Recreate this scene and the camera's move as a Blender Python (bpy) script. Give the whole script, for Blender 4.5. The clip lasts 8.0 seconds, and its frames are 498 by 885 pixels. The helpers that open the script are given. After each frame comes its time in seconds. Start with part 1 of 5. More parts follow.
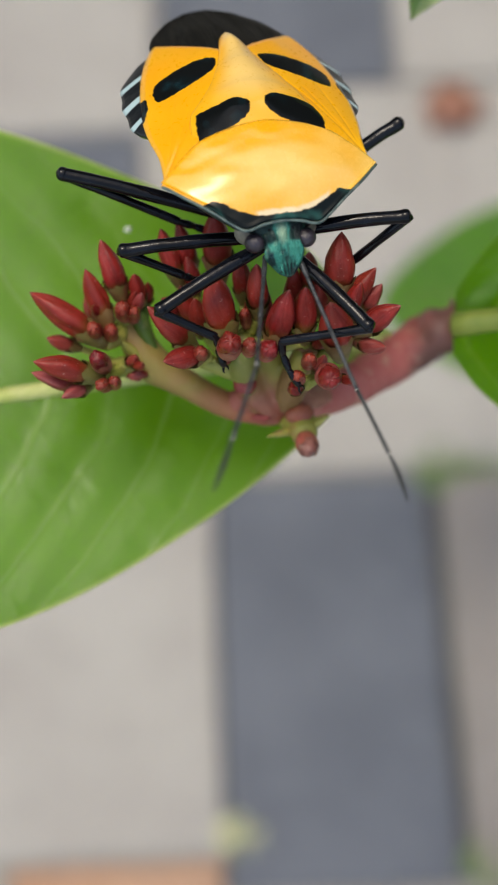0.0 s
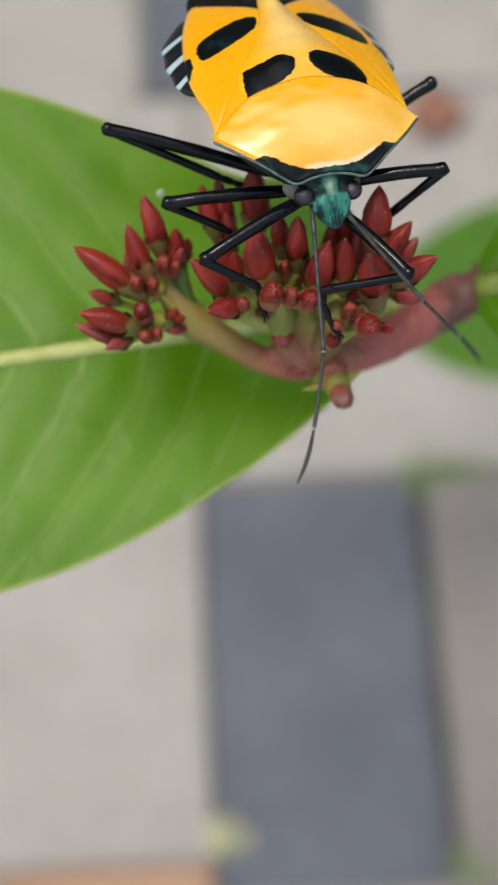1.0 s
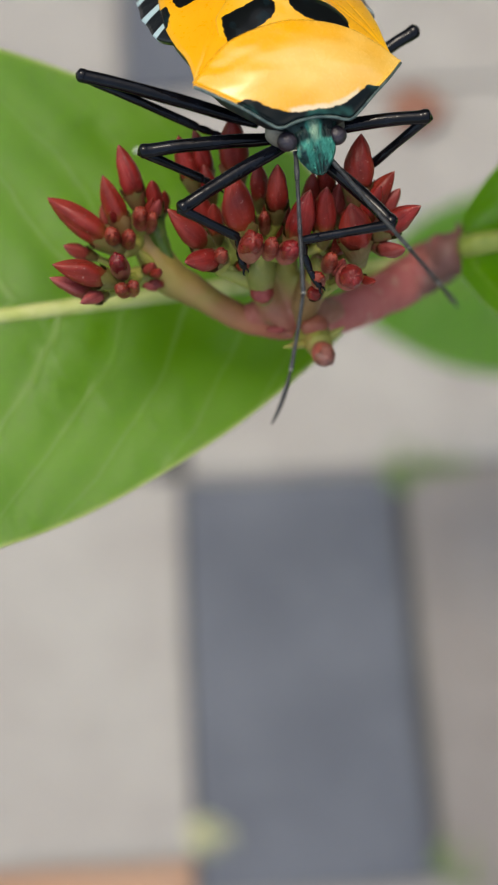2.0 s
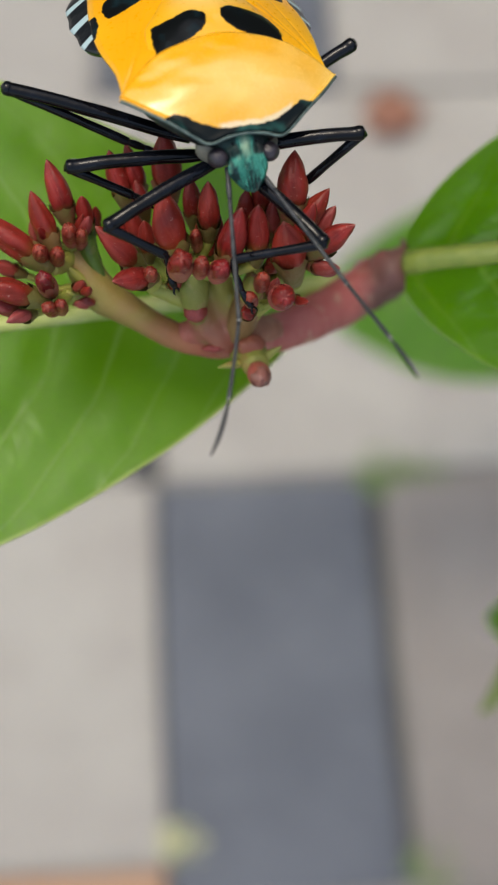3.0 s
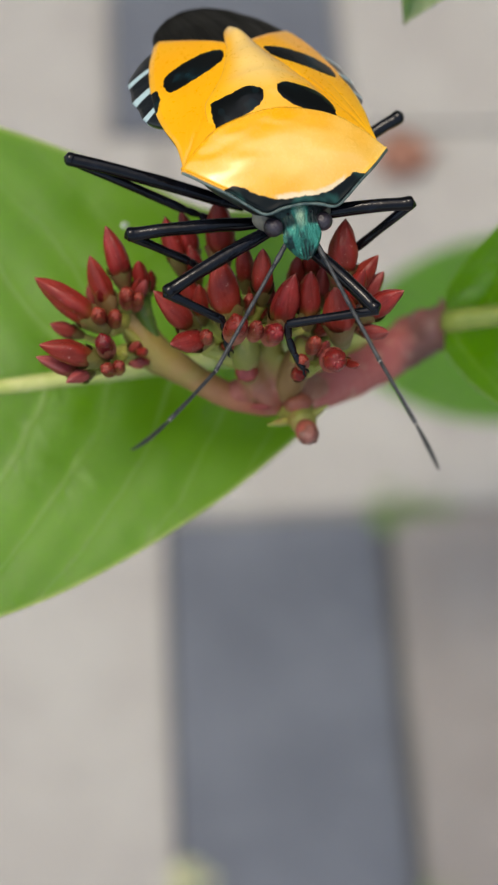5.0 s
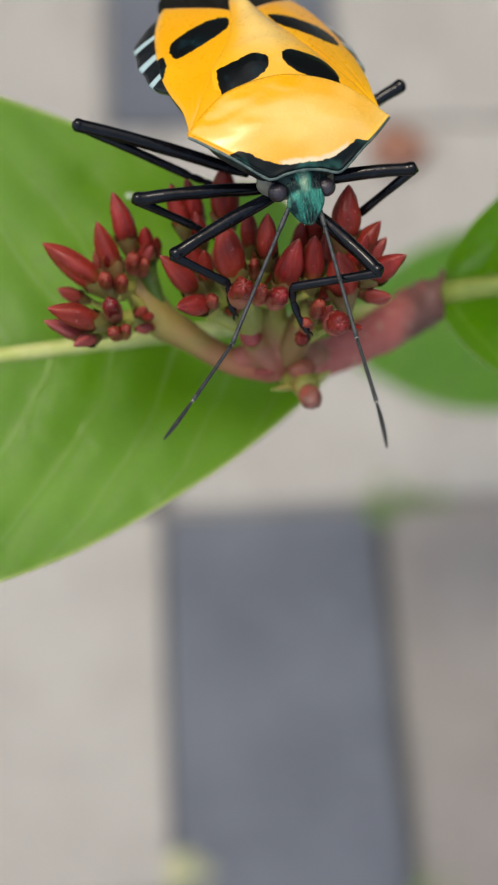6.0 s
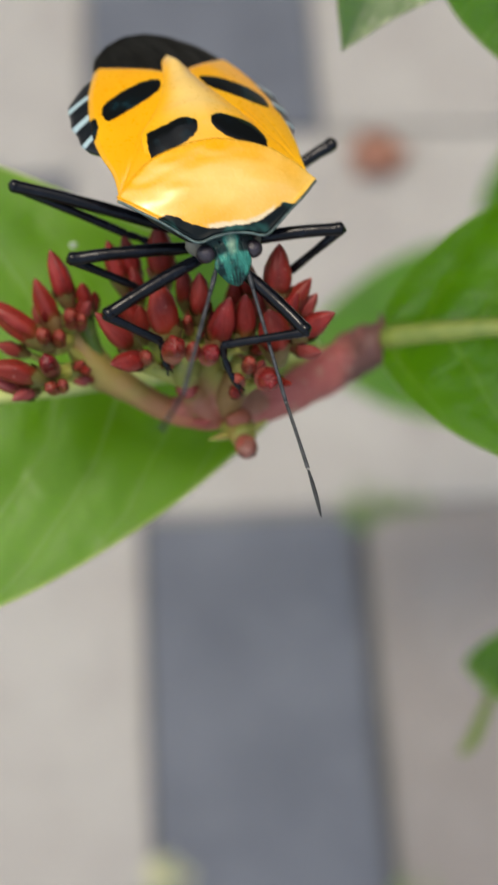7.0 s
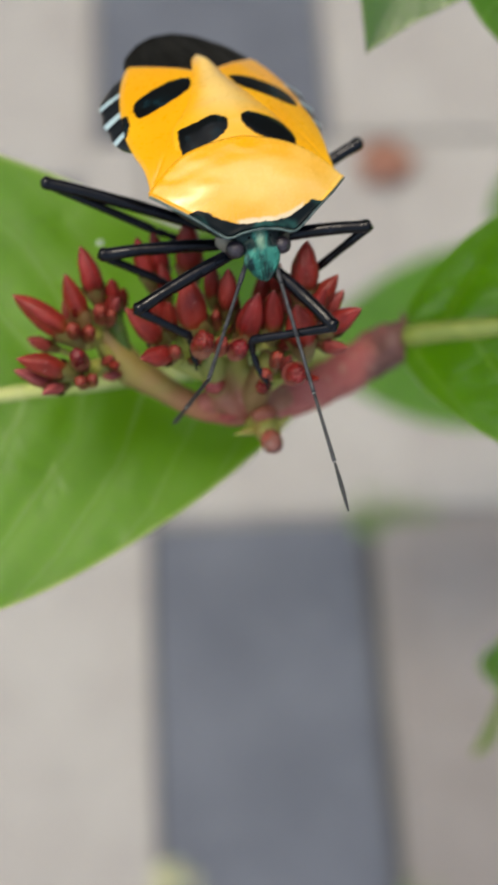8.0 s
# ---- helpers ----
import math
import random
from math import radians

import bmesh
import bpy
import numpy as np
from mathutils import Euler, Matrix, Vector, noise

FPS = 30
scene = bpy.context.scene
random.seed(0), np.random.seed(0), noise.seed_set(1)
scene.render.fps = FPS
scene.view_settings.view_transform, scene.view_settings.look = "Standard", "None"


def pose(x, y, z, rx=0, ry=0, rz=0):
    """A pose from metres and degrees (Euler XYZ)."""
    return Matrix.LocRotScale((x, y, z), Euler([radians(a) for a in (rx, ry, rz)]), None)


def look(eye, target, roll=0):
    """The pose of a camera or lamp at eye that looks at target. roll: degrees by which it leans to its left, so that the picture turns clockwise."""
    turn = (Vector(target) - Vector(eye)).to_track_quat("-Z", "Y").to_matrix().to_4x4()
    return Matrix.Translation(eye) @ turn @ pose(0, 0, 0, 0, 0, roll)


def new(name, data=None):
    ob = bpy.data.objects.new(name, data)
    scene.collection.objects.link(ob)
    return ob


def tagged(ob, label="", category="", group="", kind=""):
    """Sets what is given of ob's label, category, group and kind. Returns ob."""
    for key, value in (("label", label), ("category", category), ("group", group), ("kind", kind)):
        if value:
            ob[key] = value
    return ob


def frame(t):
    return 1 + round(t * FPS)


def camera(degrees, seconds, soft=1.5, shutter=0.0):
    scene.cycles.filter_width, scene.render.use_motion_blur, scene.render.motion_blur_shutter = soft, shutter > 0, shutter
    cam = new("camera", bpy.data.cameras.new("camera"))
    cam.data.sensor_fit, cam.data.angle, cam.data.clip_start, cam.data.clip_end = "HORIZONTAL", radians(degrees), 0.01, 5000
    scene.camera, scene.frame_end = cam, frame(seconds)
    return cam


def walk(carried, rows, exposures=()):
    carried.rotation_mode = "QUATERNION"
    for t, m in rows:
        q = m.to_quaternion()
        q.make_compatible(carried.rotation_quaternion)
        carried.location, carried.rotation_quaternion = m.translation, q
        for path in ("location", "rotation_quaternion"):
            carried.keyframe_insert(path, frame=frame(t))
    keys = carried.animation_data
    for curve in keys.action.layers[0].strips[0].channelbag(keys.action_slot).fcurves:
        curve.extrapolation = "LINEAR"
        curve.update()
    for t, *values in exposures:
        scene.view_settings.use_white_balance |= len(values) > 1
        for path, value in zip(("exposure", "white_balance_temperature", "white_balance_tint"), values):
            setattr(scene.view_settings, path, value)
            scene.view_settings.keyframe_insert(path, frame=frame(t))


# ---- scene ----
cam = camera(22.6, 8.0, soft=2.0, shutter=0.3)
cam.data.dof.use_dof = True
cam.data.dof.focus_distance = 0.0985
cam.data.dof.aperture_fstop = 29.0
cam.data.dof.aperture_blades = 0
PATH = [
    (0, -0.00000, 0.00000, 0.61800, 19.000, 0.000, 0.000),
    (0.1, -0.00104, -0.00031, 0.61797, 19.058, -0.249, -0.143),
    (0.2, -0.00156, -0.00132, 0.61780, 19.073, -0.270, -0.205),
    (0.3, -0.00233, -0.00208, 0.61769, 19.078, -0.308, -0.264),
    (0.4, -0.00310, -0.00286, 0.61750, 19.165, -0.304, -0.304),
    (0.5, -0.00400, -0.00469, 0.61707, 19.281, -0.275, -0.323),
    (0.6, -0.00553, -0.00530, 0.61715, 19.346, -0.538, -0.432),
    (0.7, -0.00626, -0.00562, 0.61754, 19.374, -0.569, -0.448),
    (0.8, -0.00653, -0.00598, 0.61788, 19.434, -0.708, -0.495),
    (0.9, -0.00604, -0.00571, 0.61842, 19.545, -0.795, -0.523),
    (1, -0.00531, -0.00597, 0.61856, 19.664, -0.928, -0.566),
    (1.1, -0.00479, -0.00596, 0.61856, 19.706, -1.146, -0.648),
    (1.2, -0.00405, -0.00645, 0.61828, 19.751, -1.238, -0.686),
    (2.3, -0.00540, -0.00884, 0.61394, 19.856, -1.960, -1.048),
    (2.4, -0.00513, -0.00878, 0.61370, 19.863, -2.062, -1.078),
    (2.5, -0.00473, -0.00914, 0.61338, 20.077, -2.182, -1.110),
    (2.6, -0.00408, -0.00859, 0.61339, 20.011, -2.188, -1.090),
    (2.7, -0.00396, -0.00787, 0.61325, 19.972, -2.359, -1.117),
    (2.8, -0.00296, -0.00717, 0.61321, 20.008, -2.464, -1.120),
    (2.9, -0.00167, -0.00664, 0.61303, 19.989, -2.454, -1.077),
    (3, -0.00093, -0.00623, 0.61304, 19.892, -2.548, -1.082),
    (3.1, -0.00033, -0.00591, 0.61303, 19.855, -2.458, -1.028),
    (3.2, 0.00023, -0.00624, 0.61278, 19.741, -2.471, -1.013),
    (3.3, 0.00030, -0.00642, 0.61256, 19.727, -2.500, -1.007),
    (3.4, -0.00067, -0.00644, 0.61234, 19.719, -2.541, -1.012),
    (3.5, -0.00119, -0.00671, 0.61229, 19.635, -2.543, -1.013),
    (3.6, -0.00142, -0.00745, 0.61214, 19.703, -2.463, -0.990),
    (3.7, -0.00136, -0.00778, 0.61215, 19.727, -2.496, -1.019),
    (3.8, -0.00166, -0.00759, 0.61239, 19.731, -2.466, -1.028),
    (3.9, -0.00211, -0.00748, 0.61270, 19.746, -2.466, -1.048),
    (4, -0.00280, -0.00778, 0.61285, 19.841, -2.445, -1.050),
    (4.1, -0.00330, -0.00861, 0.61316, 19.949, -2.380, -1.030),
    (4.2, -0.00337, -0.00928, 0.61408, 20.005, -2.362, -1.022),
    (4.3, -0.00370, -0.00890, 0.61534, 20.072, -2.407, -1.030),
    (4.4, -0.00367, -0.00822, 0.61648, 20.139, -2.373, -0.995),
    (4.5, -0.00388, -0.00677, 0.61731, 20.602, -2.350, -0.952),
    (4.6, -0.00620, -0.00471, 0.61785, 20.833, -2.349, -0.901),
    (4.7, -0.00744, -0.00446, 0.61758, 21.044, -2.365, -0.853),
    (4.8, -0.00692, -0.00540, 0.61695, 21.224, -2.399, -0.809),
    (4.9, -0.00571, -0.00578, 0.61669, 21.350, -2.436, -0.784),
    (5, -0.00496, -0.00549, 0.61675, 21.402, -2.468, -0.775),
    (5.1, -0.00513, -0.00497, 0.61700, 21.347, -2.491, -0.779),
    (5.2, -0.00426, -0.00570, 0.61680, 21.450, -2.589, -0.814),
    (6.3, -0.00631, -0.00894, 0.61774, 21.126, -2.843, -0.885),
    (6.4, -0.00565, -0.00823, 0.61834, 20.974, -2.904, -0.905),
    (6.5, -0.00419, -0.00808, 0.61891, 21.123, -2.960, -0.930),
    (6.6, -0.00244, -0.00758, 0.61966, 21.130, -3.056, -0.991),
    (6.7, -0.00075, -0.00770, 0.62005, 21.180, -3.092, -1.054),
    (6.8, 0.00067, -0.00765, 0.62050, 21.177, -3.178, -1.147),
    (6.9, 0.00007, -0.00666, 0.62107, 21.192, -3.145, -1.182),
    (7, -0.00137, -0.00551, 0.62153, 21.209, -3.140, -1.204),
    (7.1, -0.00175, -0.00451, 0.62186, 21.460, -3.066, -1.170),
    (7.2, -0.00134, -0.00433, 0.62196, 21.530, -3.078, -1.157),
    (7.3, -0.00056, -0.00463, 0.62180, 21.576, -3.130, -1.152),
    (7.4, -0.00101, -0.00495, 0.62168, 21.659, -3.154, -1.133),
    (7.5, -0.00143, -0.00561, 0.62134, 21.718, -3.150, -1.094),
    (7.6, -0.00097, -0.00545, 0.62154, 21.790, -3.078, -1.028),
    (7.7, -0.00090, -0.00534, 0.62182, 21.797, -3.127, -1.018),
    (7.8, -0.00088, -0.00579, 0.62209, 21.795, -3.151, -0.994),
    (7.9, -0.00208, -0.00635, 0.62219, 21.792, -3.147, -0.962),
    (8, -0.00346, -0.00718, 0.62234, 21.586, -3.071, -0.904),
]
walk(cam, [(t, pose(x, y, z, rx, ry, rz)) for t, x, y, z, rx, ry, rz in PATH], exposures=[(0.0, 0.83, 7350, 6), (4.0, 0.84, 7350, 6), (8.0, 0.88, 7350, 6)])

# ---- light: a bright overcast sky ----
world = bpy.data.worlds.new("sky")
scene.world = world
world.use_nodes = True
wn = world.node_tree
wn.nodes.clear()
sky = wn.nodes.new("ShaderNodeTexSky")
sky.sky_type, sky.sun_disc = "NISHITA", False
sky.sun_elevation, sky.sun_rotation = radians(77.8), radians(301)
sky.air_density, sky.dust_density, sky.ozone_density = 1.0, 2.5, 1.0
back = wn.nodes.new("ShaderNodeBackground")
back.inputs["Strength"].default_value = 0.15
wout = wn.nodes.new("ShaderNodeOutputWorld")
wn.links.new(sky.outputs[0], back.inputs[0])
wn.links.new(back.outputs[0], wout.inputs[0])
sun = new("sun", bpy.data.lights.new("sun", "SUN"))
sun.data.energy, sun.data.angle, sun.data.color = 0.6, radians(18), (1.0, 0.96, 0.92)
sun.matrix_world = look((-0.23, 0.14, 1.25), (0, 0, 0))

MM = 0.001


# ---- materials ----
class Nodes:
    """A small writer of node materials."""

    def __init__(self, name):
        self.mat = bpy.data.materials.new(name)
        self.mat.use_nodes = True
        self.t = self.mat.node_tree
        self.bsdf = next(n for n in self.t.nodes if n.type == "BSDF_PRINCIPLED")
        self.out = next(n for n in self.t.nodes if n.type == "OUTPUT_MATERIAL")
        self.co = self.node("ShaderNodeTexCoord").outputs["Object"]

    def node(self, kind, **sets):
        n = self.t.nodes.new(kind)
        for key, value in sets.items():
            n.inputs[key.replace("_", " ")].default_value = value
        return n

    def link(self, a, b):
        self.t.links.new(a, b)
        return self

    def put(self, key, value):
        if isinstance(value, bpy.types.NodeSocket):
            self.t.links.new(value, self.bsdf.inputs[key])
        else:
            self.bsdf.inputs[key].default_value = (*value, 1) if isinstance(value, tuple) and len(value) == 3 else value
        return self

    def noise(self, scale, detail=4.0, rough=0.55, co=None, stretch=None):
        n = self.node("ShaderNodeTexNoise", Scale=scale, Detail=detail, Roughness=rough)
        src = co or self.co
        if stretch:
            m = self.node("ShaderNodeMapping")
            m.inputs["Scale"].default_value = stretch
            self.link(src, m.inputs["Vector"])
            src = m.outputs["Vector"]
        self.link(src, n.inputs["Vector"])
        return n.outputs["Fac"]

    def attr(self, name):
        n = self.node("ShaderNodeAttribute")
        n.attribute_name = name
        return n.outputs["Fac"]

    def random(self):
        return self.node("ShaderNodeObjectInfo").outputs["Random"]

    def span(self, value, a, b, lo=0.0, hi=1.0):
        n = self.node("ShaderNodeMapRange")
        n.interpolation_type = "SMOOTHSTEP"
        for key, v in zip(("From Min", "From Max", "To Min", "To Max"), (a, b, lo, hi)):
            n.inputs[key].default_value = v
        self.link(value, n.inputs["Value"])
        return n.outputs["Result"]

    def math(self, op, a, b):
        n = self.node("ShaderNodeMath")
        n.operation = op
        for i, v in enumerate((a, b)):
            if isinstance(v, bpy.types.NodeSocket):
                self.link(v, n.inputs[i])
            else:
                n.inputs[i].default_value = v
        return n.outputs[0]

    def mix(self, fac, a, b):
        n = self.node("ShaderNodeMix")
        n.data_type = "RGBA"
        for i, v in ((0, fac), (6, a), (7, b)):
            if isinstance(v, bpy.types.NodeSocket):
                self.link(v, n.inputs[i])
            else:
                n.inputs[i].default_value = (*v, 1) if isinstance(v, tuple) else v
        return n.outputs[2]

    def bump(self, height, strength, distance):
        n = self.node("ShaderNodeBump", Strength=strength, Distance=distance)
        self.link(height, n.inputs["Height"])
        self.link(n.outputs["Normal"], self.bsdf.inputs["Normal"])
        return self


def cuticle(name, deep, pale, pale_from=0.45, rough=0.3, fringe=0.0, tan=1.0, coat=0.7, dark=(0.004, 0.005, 0.005), gleam=(0.006, 0.024, 0.030), spot_coat=0.2, wax=1.5, satin=0.08):
    """Waxy yellow shell with black spots: 'spot' is the distance in mm inside a spot, 'seam' the distance to a suture."""
    n = Nodes(name)
    big = n.noise(170, 1)
    fine = n.noise(2600, 3)
    base = n.mix(n.span(big, pale_from - 0.2, pale_from + 0.4), deep, pale)
    # 'warm' pales the shell; on the pronotum it carries part of a sky highlight.
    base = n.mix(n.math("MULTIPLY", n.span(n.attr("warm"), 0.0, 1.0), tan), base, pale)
    base = n.mix(n.span(n.math("ADD", n.attr("seam"), n.math("MULTIPLY", fine, 0.05)), 0.03, 0.14, 0.4, 0.0), base, (0.42, 0.17, 0.008))
    edge = n.math("ADD", n.attr("spot"), n.math("MULTIPLY", n.math("SUBTRACT", n.noise(1500, 4), 0.5), 0.4))
    if fringe:
        base = n.mix(n.math("MULTIPLY", n.span(n.math("ABSOLUTE", n.math("ADD", edge, 0.10), 0), 0.04, 0.30, fringe, 0.0), n.span(n.math("ADD", n.attr("seam"), n.noise(900, 3)), 1.75, 2.3)), base, (0.85, 0.74, 0.52))
    inside = n.span(edge, -0.03, 0.05)
    # Teal gleam of the black cuticle, mottled into its base colour by noise.
    sheen = n.mix(n.span(n.noise(420, 2), 0.5, 0.72), dark, gleam)
    n.put("Base Color", n.mix(inside, base, sheen))
    n.put("Roughness", n.math("ADD", n.span(fine, 0.3, 0.7, rough - 0.01, rough + 0.04), n.math("MULTIPLY", inside, -0.08)))
    n.put("Coat Weight", n.span(inside, 0.0, 1.0, coat, spot_coat)).put("Coat Roughness", n.span(n.noise(300, 3), 0.35, 0.65, satin, satin + 0.14)).put("Specular IOR Level", n.span(inside, 0.0, 1.0, 0.4, 0.08)).put("Coat IOR", wax)
    n.bump(n.math("ADD", n.math("MULTIPLY", fine, 0.5), n.noise(700, 2)), 0.006, 0.0002)
    return n.mat


def shiny_black(name, base=(0.003, 0.003, 0.004), tint=(0.006, 0.007, 0.011), rough=0.10):
    n = Nodes(name)
    n.put("Base Color", n.mix(n.span(n.noise(500, 3), 0.42, 0.68), base, tint))
    n.put("Roughness", n.span(n.noise(1800, 3), 0.3, 0.75, rough - 0.03, rough + 0.08)).put("Specular IOR Level", 0.26)
    n.bump(n.math("ADD", n.noise(420, 3), n.math("MULTIPLY", n.noise(1700, 2), 0.3)), 0.22, 0.0003)
    return n.mat


def teal_metal(name):
    n = Nodes(name)
    wide = n.noise(620, 4, 0.6, stretch=(1.6, 0.7, 1))
    col = n.mix(n.span(wide, 0.36, 0.54), (0.005, 0.030, 0.030), (0.036, 0.25, 0.185))
    col = n.mix(n.span(n.noise(900, 2), 0.64, 0.8, 0.0, 0.6), col, (0.24, 0.44, 0.28))
    col = n.mix(n.span(n.attr("seam"), 0.02, 0.14, 0.9, 0.0), col, (0.004, 0.008, 0.008))
    col = n.mix(n.attr("warm"), col, (0.32, 0.46, 0.30))
    n.put("Base Color", col).put("Metallic", 0.35).put("Roughness", n.span(n.noise(1500), 0.3, 0.7, 0.26, 0.5))
    n.bump(n.noise(1700, 4, 0.6, stretch=(2.2, 0.7, 1)), 0.8, 0.0003)
    return n.mat


def striped_edge():
    n = Nodes("striped_abdomen_edge")
    n.put("Base Color", n.mix(n.span(n.math("ADD", n.attr("spot"), n.math("MULTIPLY", n.noise(1400), 0.12)), 0.0, 0.12), (0.006, 0.008, 0.010), (0.42, 0.56, 0.57)))
    n.put("Roughness", 0.32).bump(n.noise(1500, 3), 0.3, 0.0002)
    return n.mat


def wing_membrane():
    n = Nodes("dark_wing_membrane")
    lines = n.noise(500, 3, 0.5, stretch=(6, 0.6, 1))
    n.put("Base Color", n.mix(n.span(lines, 0.35, 0.7), (0.005, 0.005, 0.004), (0.011, 0.0105, 0.008)))
    n.put("Roughness", 0.5).put("Specular IOR Level", 0.12).bump(lines, 0.4, 0.0003)
    return n.mat


def bud_skin(name, main, dark, green=(0.17, 0.16, 0.03), gloss=0.30, dust=0.36):
    """Petal skin: satin, streaked lengthwise, greenish at the foot ('along' runs from foot to tip), with pale petal margins."""
    n = Nodes(name)
    flow = n.noise(500, 4, 0.6, stretch=(1, 1, 0.5))
    col = n.mix(n.span(flow, 0.34, 0.66), dark, main)
    # Lighter streaks put the petals' satin sheen into the colour.
    col = n.mix(n.span(n.attr("streak"), 0.05, 0.55, 0.0, 0.42), col, (main[0] * 1.15, main[1] * 2.2, main[2] * 2.2))
    col = n.mix(n.span(n.attr("streak"), -0.5, -0.05, 0.6, 0.0), col, (dark[0] * 0.7, dark[1] * 0.8, dark[2] * 0.8))
    col = n.mix(n.span(n.math("ADD", n.attr("along"), n.math("MULTIPLY", flow, 0.25)), 0.10, 0.42, 0.8, 0.0), col, green)
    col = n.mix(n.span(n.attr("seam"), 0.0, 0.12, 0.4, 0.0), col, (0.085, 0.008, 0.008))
    col = n.mix(n.span(n.math("ABSOLUTE", n.math("SUBTRACT", n.attr("seam"), 0.22), 0), 0.0, 0.10, 0.09, 0.0), col, (0.46, 0.14, 0.11))
    col = n.mix(n.math("MULTIPLY", n.random(), 0.5), col, (0.22, 0.026, 0.010))
    col = n.mix(n.span(n.noise(3300, 2, 0.6), 0.66, 0.74, 0.0, dust), col, (0.46, 0.26, 0.22))
    col = n.mix(n.span(n.attr("along"), 0.94, 1.0, 0.0, 0.45), col, (0.40, 0.17, 0.12))
    n.put("Base Color", col).put("Roughness", n.span(n.noise(1100), 0.3, 0.7, gloss, gloss + 0.26)).put("Subsurface Weight", 0.08).put("Specular IOR Level", 0.32)
    n.bsdf.inputs["Subsurface Radius"].default_value = (0.0012, 0.0003, 0.0002)
    n.bump(n.math("ADD", n.noise(700, 3, 0.6), n.math("MULTIPLY", n.noise(2600, 3), 0.5)), 0.34, 0.0003)
    return n.mat


def stem_skin(name, one, two, three, blush=None, x0=0.0, x1=0.0, fleck=0.12, axis=0):
    n = Nodes(name)
    col = n.mix(n.span(n.noise(170, 3), 0.38, 0.62), one, two)
    col = n.mix(n.span(n.noise(480, 4, 0.6), 0.56, 0.74), col, three)
    col = n.mix(n.span(n.noise(2300, 2), 0.64, 0.74, 0.0, fleck), col, (0.45, 0.33, 0.20))
    col = n.mix(n.span(n.noise(850, 2, 0.4), 0.63, 0.70, 0.0, fleck), col, (0.52, 0.33, 0.22))
    if blush:
        xyz = n.node("ShaderNodeSeparateXYZ")
        n.link(n.co, xyz.inputs[0])
        col = n.mix(n.span(n.math("ADD", xyz.outputs[axis], n.math("MULTIPLY", n.noise(300), 0.004)), x0, x1, 0.0, 0.85), col, blush)
    n.put("Base Color", col).put("Roughness", n.span(n.noise(900), 0.3, 0.7, 0.45, 0.65))
    n.bump(n.math("ADD", n.noise(700, 3), n.math("MULTIPLY", n.noise(2600, 2), 0.4)), 0.3, 0.0004)
    return n.mat


def leaf_skin(name, green, light, vein=(0.32, 0.42, 0.10), rough=0.36, glow=(0.42, 0.72, 0.04), rim=0.95, wax_ior=1.5, swell=1.6):
    n = Nodes(name)
    broad = n.noise(55, 3)
    col = n.mix(n.span(broad, 0.35, 0.65), green, light)
    col = n.mix(n.span(n.noise(420, 4), 0.5, 0.8, 0.0, 0.35), col, (green[0] * 0.6, green[1] * 0.62, green[2] * 0.6))
    wander = n.math("MULTIPLY", n.math("SUBTRACT", n.noise(60, 3), 0.5), 0.75)
    off = n.math("ABSOLUTE", n.math("SUBTRACT", n.math("FRACT", n.math("ADD", n.math("ADD", n.attr("vein"), wander), 0.5), 0), 0.5), 0)
    near = n.math("ADD", off, n.math("MULTIPLY", n.attr("out"), 0.0025))
    line = n.span(near, 0.0, 0.10, 1.0, 0.0)
    cells = n.node("ShaderNodeTexVoronoi", Scale=650)
    cells.feature = "DISTANCE_TO_EDGE"
    n.link(n.co, cells.inputs["Vector"])
    net = n.span(cells.outputs["Distance"], 0.0, 0.12, 1.0, 0.0)
    col = n.mix(n.math("MULTIPLY", net, 0.05), col, vein)
    show = n.math("MULTIPLY", line, n.span(n.noise(70, 3), 0.3, 0.7, 0.18, 0.68))
    col = n.mix(show, col, vein)
    edge = n.span(n.attr("rim"), 0.12, 0.55, rim, 0.0)
    col = n.mix(edge, col, (0.50, 0.66, 0.16))
    gloss = n.span(n.noise(110, 4, 0.6), 0.3, 0.7, rough - 0.08, rough + 0.14)
    n.put("Base Color", col).put("Roughness", gloss).put("Specular IOR Level", 0.0)
    n.bump(n.math("ADD", n.math("MULTIPLY", n.noise(800, 4), 0.22), n.math("ADD", n.math("MULTIPLY", n.noise(190, 3), swell), n.math("ADD", n.math("MULTIPLY", line, 0.25), n.math("MULTIPLY", net, -0.05)))), 0.28, 0.0004)
    bumped = n.bsdf.inputs["Normal"].links[0].from_socket
    trans = n.node("ShaderNodeBsdfTranslucent")
    thin = n.mix(n.math("MULTIPLY", show, 0.6), n.mix(0.7, col, glow), (0.72, 0.92, 0.28))
    n.link(n.mix(edge, thin, (0.85, 0.98, 0.40)), trans.inputs["Color"])
    both = n.node("ShaderNodeMixShader", Fac=0.74)
    n.link(n.bsdf.outputs[0], both.inputs[1]).link(trans.outputs[0], both.inputs[2])
    wax = n.node("ShaderNodeBsdfGlossy")
    facing = n.node("ShaderNodeFresnel", IOR=wax_ior)
    coat = n.node("ShaderNodeMixShader")
    n.link(gloss, wax.inputs["Roughness"]).link(bumped, wax.inputs["Normal"]).link(bumped, facing.inputs["Normal"])
    n.link(facing.outputs[0], coat.inputs[0]).link(both.outputs[0], coat.inputs[1]).link(wax.outputs[0], coat.inputs[2]).link(coat.outputs[0], n.out.inputs["Surface"])
    return n.mat


